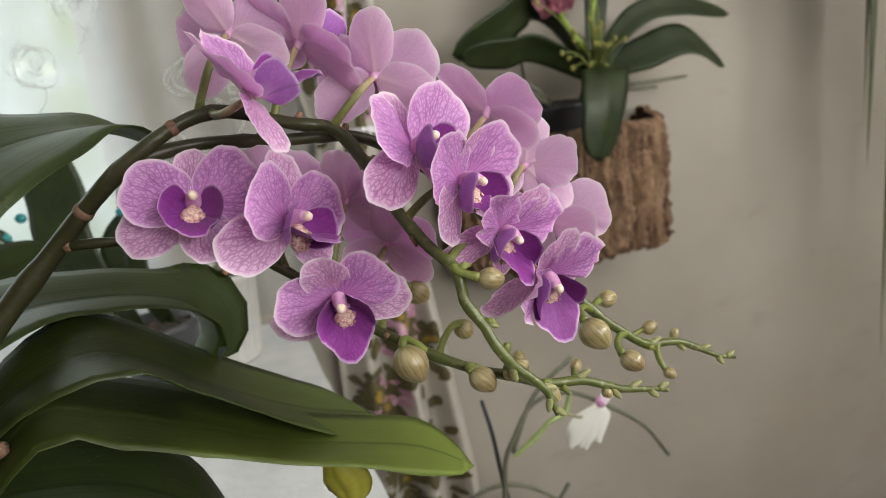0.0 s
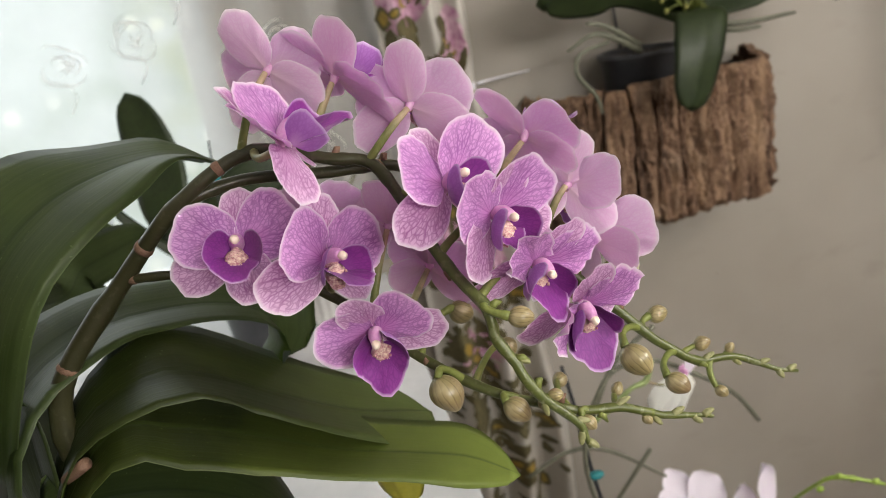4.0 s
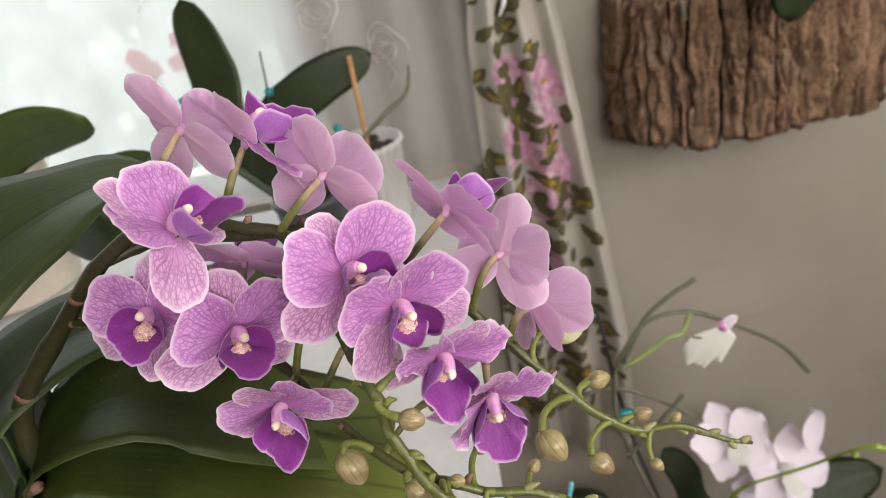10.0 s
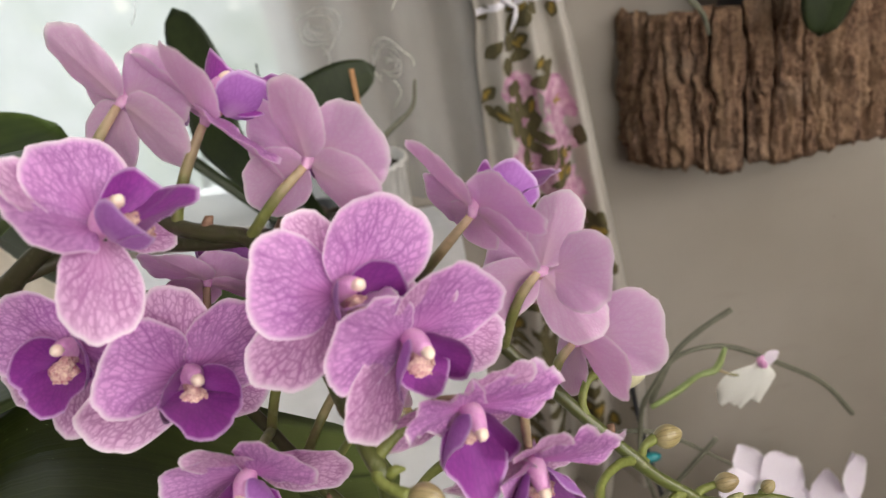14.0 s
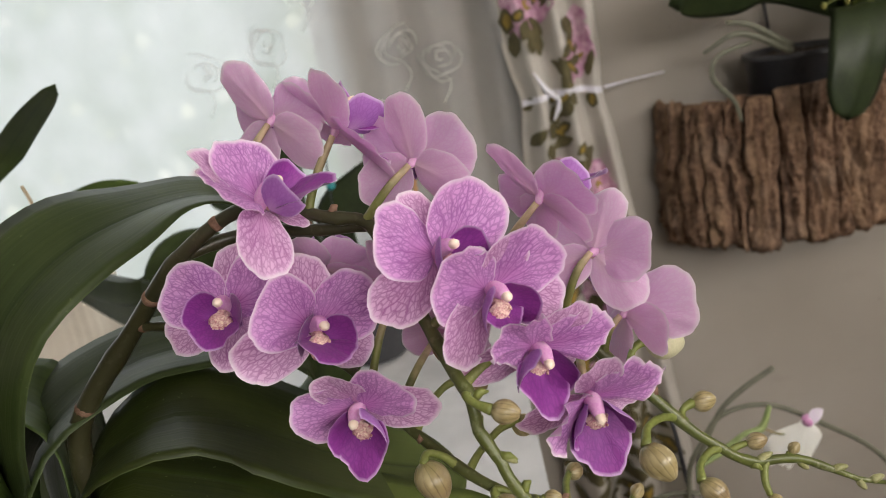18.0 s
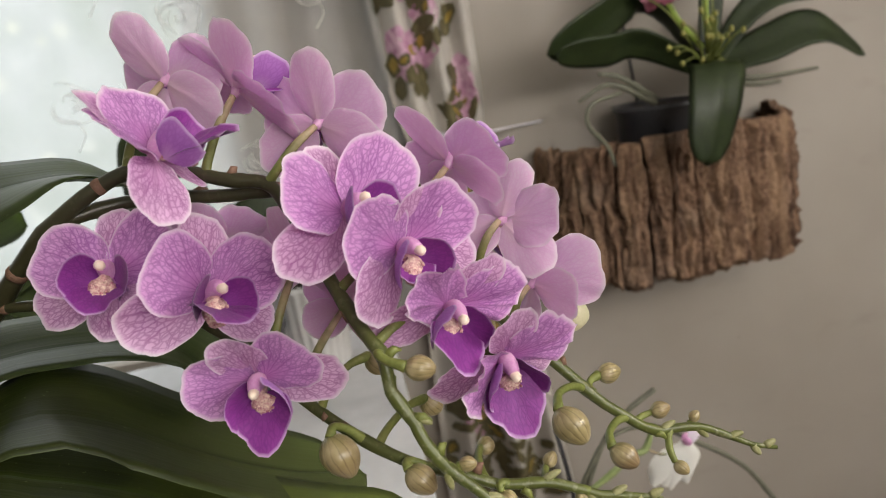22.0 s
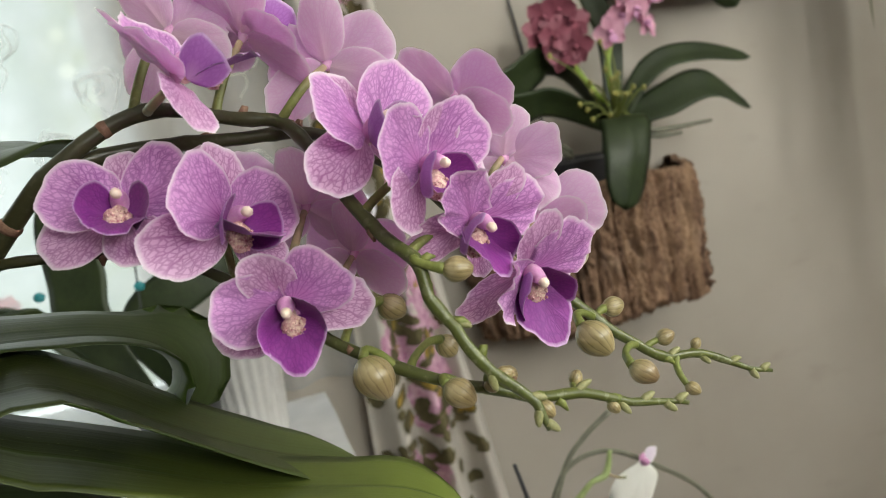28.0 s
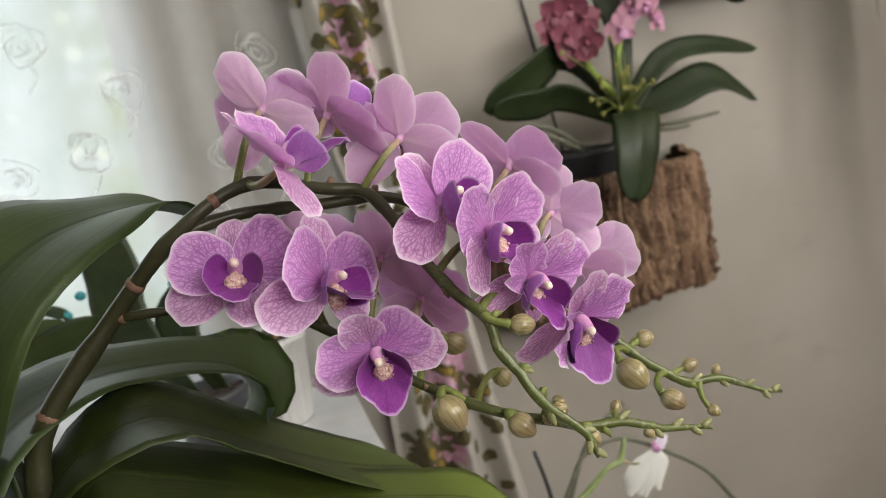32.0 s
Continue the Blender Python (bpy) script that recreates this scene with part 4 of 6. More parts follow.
# ---- orchids ----
FL_MATS = [PETAL_FRONT, PETAL_BACK]
SE_MATS = [SEPAL_FRONT, PETAL_BACK]
SHAPES = {}
for s in range(6):
    wavy = s > 3  # the younger blossoms have narrower, crimped tepals
    SHAPES["petal", s] = tepal("petal", FL_MATS, length=0.0272, width=0.0245 if wavy else 0.0286, egg=0.10, square=0.84, cup=0.05, curl=(0.04, -0.05, 0.06, -0.03, -0.14, -0.08)[s], wave=0.125 if wavy else 0.036, roll=(-0.03, 0.03, 0.0, 0.05, -0.08, 0.05)[s], seed=s)
    SHAPES["dorsal", s] = tepal("dorsal_sepal", SE_MATS, length=0.0280, width=0.0178 if wavy else 0.0205, egg=0.10, square=0.92, tip=0.02, cup=0.10, curl=(-0.04, 0.05, -0.06, 0.0, -0.10, -0.06)[s], wave=0.05 if wavy else 0.025, seed=s + 10)
    SHAPES["sepal", s] = tepal("lateral_sepal", SE_MATS, length=0.0290, width=0.0185 if wavy else 0.0218, egg=0.06, square=0.90, tip=0.03, cup=0.08, curl=(-0.05, -0.02, -0.08, 0.02, -0.12, -0.05)[s], wave=0.05 if wavy else 0.025, seed=s + 20)
    SHAPES["lip", s] = tepal("lip", [LIP, LIP_BACK], length=0.0184, width=0.0200, egg=-0.02, square=0.86, tip=0.05, teeth=0.24, cup=0.24, curl=0.04, wave=0.06, roll=-0.05, thick=0.0006, nu=22, seed=s + 30)
    SHAPES["pale_lip", s] = tepal("lip", [LIP_PALE, LIP_PALE], length=0.0180, width=0.0150, egg=-0.02, square=0.90, tip=0.08, teeth=0.20, cup=0.24, curl=-0.06, wave=0.06, roll=-0.05, thick=0.0006, nu=22, seed=s + 30)
    SHAPES["lobe", s] = tepal("lip_lobe", [LIP, LIP_BACK], length=0.0160, width=0.0170, egg=0.08, square=0.85, cup=0.22, curl=0.22, wave=0.02, thick=0.0006, nu=20, seed=s + 40)


def ball_data(rx, ry, rz, c=(0, 0, 0), su=10, sv=7, lump=0.0, seed=0):
    v, f = [], []
    for j in range(sv + 1):
        ph = math.pi * j / sv
        for i in range(su):
            th = 2 * math.pi * i / su
            d = Vector((math.sin(ph) * math.cos(th), math.sin(ph) * math.sin(th), math.cos(ph)))
            k = 1 + lump * noise.noise(d * 2.7 + Vector((seed, 0, 0)))
            v.append((c[0] + rx * d.x * k, c[1] + ry * d.y * k, c[2] + rz * d.z * k))
    for j in range(sv):
        for i in range(su):
            i2 = (i + 1) % su
            f.append((j * su + i, (j + 1) * su + i, (j + 1) * su + i2, j * su + i2))
    return v, f


COLUMN_MESH = mesh_of("flower", *tube_data(spline([(0, -0.001, -0.004), (0, 0.0003, -0.0005), (0, 0.0022, 0.005), (0, 0.0020, 0.0100)], 12), [0.0013, 0.0020, 0.0034, 0.0031, 0.0021], 12), COLUMN)
CAP_MESH = mesh_of("anther_cap", *ball_data(0.0020, 0.0019, 0.0024, (0, 0.0017, 0.0108), 12, 8, 0.2), ANTHER)
rr = random.Random(3)
CALLUS_MESH = joined("callus", [(*ball_data(0.0045, 0.0052, 0.0026, (0, -0.0066, 0.0066), 16, 10, 0.35), 0), (*ball_data(0.0022, 0.0022, 0.0045, (0, -0.0022, 0.0038)), 0)] +
                     [(*ball_data(0.0006, 0.0006, 0.0007, (rr.uniform(-0.0034, 0.0034), -0.0068 + rr.uniform(-0.0044, 0.0036), 0.0084 + rr.uniform(-0.0009, 0.0006)), 6, 4), 0) for _ in range(40)], [CALLUS])

TEPALS = {"D": ("dorsal_sepal", "dorsal", 0.0, -3), "L": ("petal", "petal", -75.0, 2), "R": ("petal", "petal", 75.0, 2),
          "SL": ("lateral_sepal", "sepal", -123.7, -4), "SR": ("lateral_sepal", "sepal", 123.7, -4)}


def orchid_flower(plant, pos, face, up, size, variant, tweak, foot=None, pale=False):
    """One blossom: column with cap, callus, three-lobed lip, two petals, three sepals and its stalk, which ends at foot."""
    m = frame_of(pos, face, up) @ Matrix.Scale(size, 4)
    fl = part("flower", COLUMN_MESH, plant, "", m)
    part("anther_cap", CAP_MESH, fl, "cream anther cap", m)
    part("callus", CALLUS_MESH, fl, "cream callus speckled with dark red", m)
    for n, (key, (name, shape, az, el)) in enumerate(TEPALS.items()):
        da, de, dl, dt = (*tweak.get(key, (0, 0, 0)), 0)[:4]
        back = -0.0012 if shape != "petal" else 0.0004
        mm = m @ Matrix.Translation((0, 0, back)) @ pose(0, 0, 0, 0, 0, -(az + da)) @ pose(0, 0.0015, 0, el + de) @ pose(0, 0, 0, 0, dt) @ Matrix.Diagonal((1 + dl * 0.5, 1 + dl, 1, 1))
        part(name, SHAPES[shape, (variant + n) % 4 if variant < 4 else 4 + (variant + n) % 2], fl, "", mm)
    _, la, ll = tweak.get("T", (0, 50, 0))
    lm = m @ pose(0, -0.003, 0.003, 0, 0, 180) @ pose(0, 0, 0, la) @ Matrix.Diagonal((1 + ll * 0.6, 1 + ll, 1, 1))
    part("lip", SHAPES["pale_lip" if pale else "lip", variant % 6], fl, "pale lilac lip, purple at its base" if pale else "deep purple lip", lm)
    for sgn in (-1, 1):
        part("lip_lobe", SHAPES["lobe", (variant + (sgn > 0)) % 6], fl, "deep purple side lobe",
             m @ pose(sgn * 0.0028, -0.0030, 0.002, 0, 0, -sgn * 78) @ pose(0, 0, 0, 44))
    if foot is not None:
        a = m @ Vector((0, -0.0005, -0.004))
        b = Vector(min((nearest(c, foot) for c in (C1, C2, C3)), key=lambda q: np.linalg.norm(q - np.array(foot))))
        back = -(m.to_3x3() @ Vector((0, 0, 1))).normalized()
        d = (a - b).length
        pts = [tuple(a), tuple(a.lerp(b, 0.30) + back * d * 0.14), tuple(a.lerp(b, 0.68) + back * d * 0.10), tuple(b)]
        part("pedicel", tube("pedicel", pts, [0.0014, 0.0018, 0.0019, 0.0019, 0.0022], PEDICEL, 10, 16), fl, "stalk, pale pink at the flower and green below")
    return fl


# main plant: strap leaves, a spike with two branches, blossoms and buds
BASE = (-0.115, 0.335, 1.045)
orchid = root("moth_orchid", BASE, "moth orchid with veined lilac blossoms, purple lips and arching spikes", "orchid")
S1 = [(-0.112, 0.333, 1.055), (-0.109, 0.333, 1.10), (-0.104, 0.334, 1.148), (-0.063, 0.339, 1.193), (-0.026, 0.327, 1.226), (0.009, 0.328, 1.242), (0.044, 0.320, 1.233), (0.061, 0.316, 1.228),
      (0.071, 0.302, 1.210), (0.077, 0.294, 1.194), (0.084, 0.281, 1.180), (0.091, 0.265, 1.169), (0.095, 0.260, 1.153), (0.101, 0.254, 1.138), (0.117, 0.249, 1.117), (0.124, 0.245, 1.103)]
S2 = [(-0.063, 0.339, 1.193), (-0.043, 0.332, 1.193), (0.0, 0.331, 1.186), (0.035, 0.322, 1.163), (0.062, 0.298, 1.139), (0.092, 0.273, 1.123), (0.124, 0.266, 1.110), (0.155, 0.263, 1.101), (0.189, 0.259, 1.089)]
S3 = [(-0.026, 0.327, 1.226), (0.003, 0.335, 1.229), (0.040, 0.328, 1.226), (0.075, 0.326, 1.222), (0.110, 0.328, 1.198), (0.140, 0.318, 1.163), (0.166, 0.306, 1.133), (0.194, 0.297, 1.103), (0.225, 0.300, 1.091), (0.263, 0.298, 1.074)]


def zigzag(c, start, step, size):
    """Past start the young spike bends a little to and fro from node to node."""
    n, out = len(c), np.array(c, dtype=float)
    for i in range(n):
        fr = (i / (n - 1) - start) / (1 - start)
        if fr > 0:
            d = Vector(c[min(n - 1, i + 1)] - c[max(0, i - 1)]).normalized().cross(Vector((0.2, -1, 0.1))).normalized()
            out[i] += np.array(d) * size * min(1, fr * 4) * (abs(((i / step) % 2) - 1) - 0.5)
    return out


C1, C2, C3 = zigzag(spline(S1, 90), 0.68, 5.0, 0.0026), zigzag(spline(S2, 60), 0.66, 4.5, 0.0026), zigzag(spline(S3, 66), 0.70, 4.5, 0.0030)


def knobby(c, radii, seed):
    """Stem with slight swellings at its nodes."""
    r = np.interp(np.linspace(0, 1, len(c)), np.linspace(0, 1, len(radii)), radii)
    return [float(x * (1 + 0.22 * max(0, math.sin(i * 0.9 + seed)) ** 6)) for i, x in enumerate(r)]


def stem_mesh(c, radii, split, seed):
    v, f = tube_data(c, knobby(c, radii, seed), 12)
    return mesh_of("spike", v, f, STEM, uvs=[(k / 12, split + (1 - split) * i / (len(c) - 1)) for i in range(len(c)) for k in range(12)])


part("flower_spike", stem_mesh(C1, [0.0064, 0.0058, 0.0052, 0.0040, 0.0032, 0.0028, 0.0028, 0.0028, 0.0027, 0.0026, 0.0024, 0.0023, 0.0021, 0.0012], 0.0, 0), orchid, "dark olive flower spike turning fresh green at its tip")
part("flower_spike", stem_mesh(C2, [0.0024, 0.0021, 0.0022, 0.0023, 0.0024, 0.0023, 0.0022, 0.0020, 0.0010], 0.2, 2), orchid, "olive side spike with buds")
part("flower_spike", stem_mesh(C3, [0.0030, 0.0029, 0.0028, 0.0027, 0.0026, 0.0025, 0.0025, 0.0023, 0.0020, 0.0010], 0.2, 4), orchid, "olive side spike with buds")

# bracts and node rings
for c, k, rad in ((C1, 13, 0.0056), (C1, 20, 0.0047), (C1, 27, 0.0036), (C2, 2, 0.0026)):
    d = c[k + 1] - c[k - 1]
    d /= np.linalg.norm(d)
    part("bract", tube("bract", [tuple(c[k] - d * 0.0015), tuple(c[k]), tuple(c[k] + d * 0.0015), tuple(c[k] + d * 0.003)], [rad * 0.90, rad, rad * 0.97, rad * 0.8], BRACT, 12), orchid, "dry brown bract round the stem")
rr = random.Random(8)
for c in (C1, C2, C3):
    n = len(c)
    for k, fr in enumerate((0.84, 0.90, 0.945, 0.975, 0.995)):
        q = Vector(c[int((n - 1) * fr)])
        t = Vector(c[min(n - 1, int((n - 1) * fr) + 1)] - c[int((n - 1) * fr) - 1]).normalized()
        sd = t.cross(Vector((0.2, -1, 0.1))).normalized() * (1 if k % 2 else -1)
        ln = 0.0058 - 0.0020 * (fr - 0.8) / 0.2
        part("bract", tube("bract", [tuple(q), tuple(q + t * ln * 0.45 + sd * ln * 0.42), tuple(q + t * ln + sd * ln * 0.75), tuple(q + t * ln * 1.25 + sd * ln * 0.85)], [0.0017, 0.0018, 0.0012, 0.0004], STEM_TIP, 8, 7), orchid, "fresh green bract at the spike's tip")
for c, ks in ((C1, (36, 41, 47, 58, 66, 70, 74, 79)), (C2, (12, 20, 31, 38, 43, 47)), (C3, (12, 20, 30, 44, 49, 53))):
    for k in ks:
        a = rr.uniform(0, 6)
        d = Vector((math.cos(a), 0.4 * math.sin(a), math.sin(a)))
        q = Vector(c[k])
        young = k > len(c) * 0.72
        part("bract", tube("bract", [tuple(q + d * 0.0018), tuple(q + d * 0.0040 + Vector((0.001, 0, 0.0005))), tuple(q + d * 0.0056 + Vector((0.002, 0, -0.001)))], [0.0022, 0.0016, 0.0005], STEM_YOUNG if young else BRACT, 7), orchid)


def bud_mesh(seed):
    """Ribbed, slightly bent bud standing on the origin, 1 long."""
    v, f, su, sv = [], [], 24, 14
    for j in range(sv + 1):
        t = j / sv
        r = 0.41 * math.sin(math.pi * (0.03 + 0.925 * t ** 0.90)) ** 0.66
        for i in range(su):
            th = 2 * math.pi * i / su
            k = 1 + 0.09 * abs(math.sin(1.5 * th + seed)) ** 0.45 - 0.022 * max(0, math.cos(8 * th + seed)) ** 4
            v.append((r * k * math.cos(th) + 0.05 * t * t, r * k * 0.92 * math.sin(th), t))
    for j in range(sv):
        for i in range(su):
            i2 = (i + 1) % su
            f.append((j * su + i, j * su + i2, (j + 1) * su + i2, (j + 1) * su + i))
    f.append(tuple(range(su))[::-1])
    f.append(tuple(range(sv * su, (sv + 1) * su)))
    return mesh_of("bud", v, f, BUD, uvs=[(i / su, j / sv) for j in range(sv + 1) for i in range(su)])


BUDS = [bud_mesh(s) for s in (0.0, 1.1, 2.3)]


def nearest(c, p):
    return c[int(np.argmin(np.linalg.norm(c - np.array(p), axis=1)))]


PALE_BUD_MESH = BUDS[1].copy()
PALE_BUD_MESH.materials[0] = BUD_PALE


def bud(centre, length, curve, hang, k, foot=None, pale=False):
    """A bud about its centre, pointing along hang, on a bent green stalk from the spike."""
    c, h = Vector(centre), Vector(hang).normalized()
    foot = Vector(foot) if foot else Vector(nearest(curve, centre))
    base = c - h * length * 0.5
    m = Matrix.Translation(base) @ h.to_track_quat("Z", "X").to_matrix().to_4x4() @ Matrix.Scale(length, 4)
    b = part("bud", PALE_BUD_MESH if pale else BUDS[k % 3], orchid, "swollen cream-green flower bud" if pale else "olive-beige ribbed flower bud", m)
    mid = foot.lerp(base, 0.5) - h * length * 0.30
    part("bud_stalk", tube("bud_stalk", [tuple(foot), tuple(foot.lerp(mid, 0.6) - h * length * 0.05), tuple(mid.lerp(base, 0.45) - h * length * 0.10), tuple(base + h * length * 0.05)], [0.0021, 0.0017, 0.0016, 0.0023 if length > 0.01 else 0.0014], STEM_YOUNG, 8, 12), b)


bud((0.070, 0.273, 1.129), 0.0175, C2, (0.3, -0.2, -1), 0)
bud((0.160, 0.273, 1.121), 0.0165, C3, (0.45, -0.4, -0.8), 1)
bud((0.098, 0.263, 1.118), 0.0130, C2, (0.5, -0.3, -0.6), 2)
bud((0.209, 0.300, 1.104), 0.0090, C3, (1, -0.1, 0.1), 0, (0.197, 0.297, 1.102))
bud((0.191, 0.311, 1.121), 0.0110, C3, (1, 0.1, -0.1), 1, (0.180, 0.302, 1.118))
bud((0.104, 0.257, 1.164), 0.0110, C1, (1, -0.2, -0.3), 2, (0.091, 0.264, 1.170))
bud((0.091, 0.323, 1.143), 0.0140, C2, (0.6, 0.2, -0.6), 0)
bud((0.110, 0.314, 1.122), 0.0120, C2, (0.5, 0.3, -0.8), 1)
bud((0.182, 0.277, 1.100), 0.0125, C3, (0.6, -0.4, -0.6), 2)
bud((0.211, 0.287, 1.082), 0.0072, C3, (0.5, -0.4, -0.6), 0)
bud((0.151, 0.277, 1.106), 0.0070, C2, (0.7, 0.4, 0.5), 1)
bud((0.128, 0.291, 1.110), 0.0090, C2, (0.5, 0.5, -0.3), 2)
bud((0.129, 0.260, 1.104), 0.0080, C2, (0.4, -0.3, -0.6), 0)
bud((0.179, 0.321, 1.148), 0.0185, C3, (0.8, 0.2, -0.4), 1, None, True)
bud((0.226, 0.302, 1.096), 0.0060, C3, (0.8, 0, 0.7), 2)
bud((0.158, 0.262, 1.096), 0.0058, C2, (0.4, -0.2, -0.8), 0)
bud((0.116, 0.262, 1.121), 0.0070, C1, (0.8, -0.3, 0), 1)
bud((0.110, 0.262, 1.118), 0.0060, C1, (0.2, -0.6, -0.6), 2)

FL = orchid_flower
FL(orchid, (-0.0040, 0.3058, 1.2052), (0.024, -0.891, 0.454), (0.174, 0.451, 0.875), 1.03, 0, {'D': (6, -7, -0.04), 'L': (7, 3, -0.02), 'R': (-16, 11, 0.06), 'SL': (12, -12, 0.04), 'SR': (32, 31, -0.08), 'T': (0, 47, 0.1)}, (-0.015, 0.331, 1.188))
FL(orchid, (0.0321, 0.2976, 1.1932), (0.564, -0.807, 0.175), (0.202, 0.340, 0.918), 1.07, 1, {'D': (-13, 4, -0.02), 'L': (9, 16, 0.06), 'R': (-20, 0, 0.02), 'SL': (2, -2, 0.08), 'SR': (-14, -5, -0.03), 'T': (0, 71, 0.31)}, (0.015, 0.328, 1.178))
FL(orchid, (0.0460, 0.2844, 1.1605), (-0.127, -0.972, -0.195), (-0.192, -0.169, 0.967), 1.01, 2, {'D': (-8, 28, -0.11), 'L': (7, 15, -0.04), 'R': (-10, 10, -0.07), 'SL': (18, -3, 0.02), 'SR': (-15, 0, 0.04), 'T': (0, 49, 0.23)}, (0.045, 0.315, 1.153))
FL(orchid, (0.0889, 0.2905, 1.2160), (0.665, -0.626, 0.407), (-0.240, 0.337, 0.910), 1.06, 3, {'D': (-9, 6, -0.1), 'L': (20, 2, 0.05), 'R': (-19, 33, 0.14), 'SL': (8, -12, 0.06), 'SR': (0, 0, 0.0), 'T': (0, 88, 0.0)}, (0.066, 0.3, 1.219), True)
FL(orchid, (0.1063, 0.2850, 1.2007), (0.487, -0.866, -0.110), (0.166, -0.033, 0.986), 1.05, 0, {'D': (18, 25, -0.17), 'L': (12, 15, 0.1), 'R': (-24, 14, 0.08), 'SL': (-2, 26, 0.08), 'SR': (-19, 17, 0.1), 'T': (0, 54, -0.26)}, (0.075, 0.274, 1.197))
FL(orchid, (0.1197, 0.2782, 1.1769), (0.237, -0.915, -0.326), (0.478, -0.183, 0.859), 1.02, 4, {'D': (12, 23, -0.08), 'L': (14, 22, 0.03), 'R': (-21, 17, 0.03), 'SL': (-2, 4, -0.05), 'SR': (0, 0, 0.0), 'T': (0, 70, 0.28)}, (0.088, 0.265, 1.175))
FL(orchid, (0.1372, 0.2755, 1.1536), (0.140, -0.890, -0.434), (0.019, -0.436, 0.900), 1.03, 4, {'D': (6, 22, -0.03), 'L': (-11, 40, -0.07), 'R': (-12, 18, -0.0), 'SL': (11, 3, 0.0), 'SR': (0, 0, 0.0), 'T': (0, 52, 0.36)}, (0.145, 0.316, 1.158))
FL(orchid, (0.0258, 0.2952, 1.2484), (0.812, -0.053, 0.582), (-0.582, -0.157, 0.798), 1.06, 3, {'D': (3, 2, 0.04), 'L': (41, -4, -0.08, 14), 'R': (-32, 10, 0.02, -20), 'SL': (8, -5, 0.07, 10), 'SR': (0, 0, 0.0), 'T': (0, 66, 0.3)}, (0.009, 0.328, 1.242))
FL(orchid, (0.0254, 0.3443, 1.2746), (0.473, 0.881, 0.023), (-0.192, 0.077, 0.978), 1.03, 0, {'D': (9, -13, 0.0), 'L': (-11, 3, -0.13), 'R': (10, 14, 0.12), 'SL': (-10, -5, -0.01), 'SR': (0, 0, 0.0), 'T': (0, 50, 0.0)}, (0.006, 0.329, 1.241))
FL(orchid, (0.0548, 0.3329, 1.2682), (0.687, 0.321, 0.652), (-0.330, -0.662, 0.673), 1.11, 1, {'D': (-14, 22, 0.0), 'L': (-13, -11, -0.09), 'R': (0, 0, 0.0), 'SL': (0, 0, -0.0), 'SR': (0, 0, 0.0), 'T': (0, 48, 0.39)}, (0.035, 0.323, 1.237))
FL(orchid, (0.0846, 0.3238, 1.2491), (0.555, 0.830, 0.053), (-0.003, -0.062, 0.998), 1.03, 2, {'D': (-2, -2, -0.02), 'L': (1, 0, 0.01), 'R': (0, 0, 0.0), 'SL': (11, -2, -0.02), 'SR': (-10, 0, 0.04), 'T': (0, 50, 0.0)}, (0.061, 0.316, 1.23))
FL(orchid, (0.1344, 0.3146, 1.2269), (0.750, 0.473, 0.463), (-0.532, 0.014, 0.847), 1.04, 3, {'D': (15, 6, -0.02), 'L': (-21, 6, -0.11), 'R': (16, -5, 0.01), 'SL': (-17, -1, -0.09), 'SR': (0, 0, 0.0), 'T': (0, 68, 0.47)}, (0.112, 0.327, 1.197))
FL(orchid, (0.1533, 0.3190, 1.1964), (0.491, 0.690, -0.532), (0.360, 0.396, 0.845), 1.00, 0, {'D': (-2, 7, -0.03), 'L': (-2, -13, -0.05), 'R': (8, 7, -0.02), 'SL': (-5, 18, -0.04), 'SR': (0, 0, 0.0), 'T': (0, 50, 0.0)}, (0.135, 0.32, 1.17))
FL(orchid, (0.1643, 0.3169, 1.1674), (0.971, 0.236, -0.036), (-0.080, 0.465, 0.882), 1.05, 1, {'D': (0, 0, 0.0), 'L': (-13, 40, 0.03), 'R': (0, 0, 0.0), 'SL': (0, 11, -0.02), 'SR': (0, 0, 0.0), 'T': (0, 69, 0.19)}, (0.15, 0.313, 1.152))
FL(orchid, (0.031, 0.345, 1.205), (0.25, 0.70, 0.55), (-0.2, -0.6, 0.8), 0.95, 2, {}, (0.030, 0.325, 1.168))
FL(orchid, (0.065, 0.335, 1.193), (0.45, 0.8, 0.35), (-0.1, -0.4, 0.9), 0.95, 3, {}, (0.045, 0.316, 1.155))
FL(orchid, (0.081, 0.330, 1.169), (0.6, 0.75, 0.2), (0.0, -0.3, 0.95), 0.90, 0, {}, (0.058, 0.303, 1.142))

LM = [LEAF, LEAF_UNDER]


def leaf(mid, side, widths, seed, fold=0.12, label="thick glossy dark green strap leaf", mats=LM):
    part("leaf", strap("leaf", mats, mid, side, widths, fold, seed=seed), orchid, label)


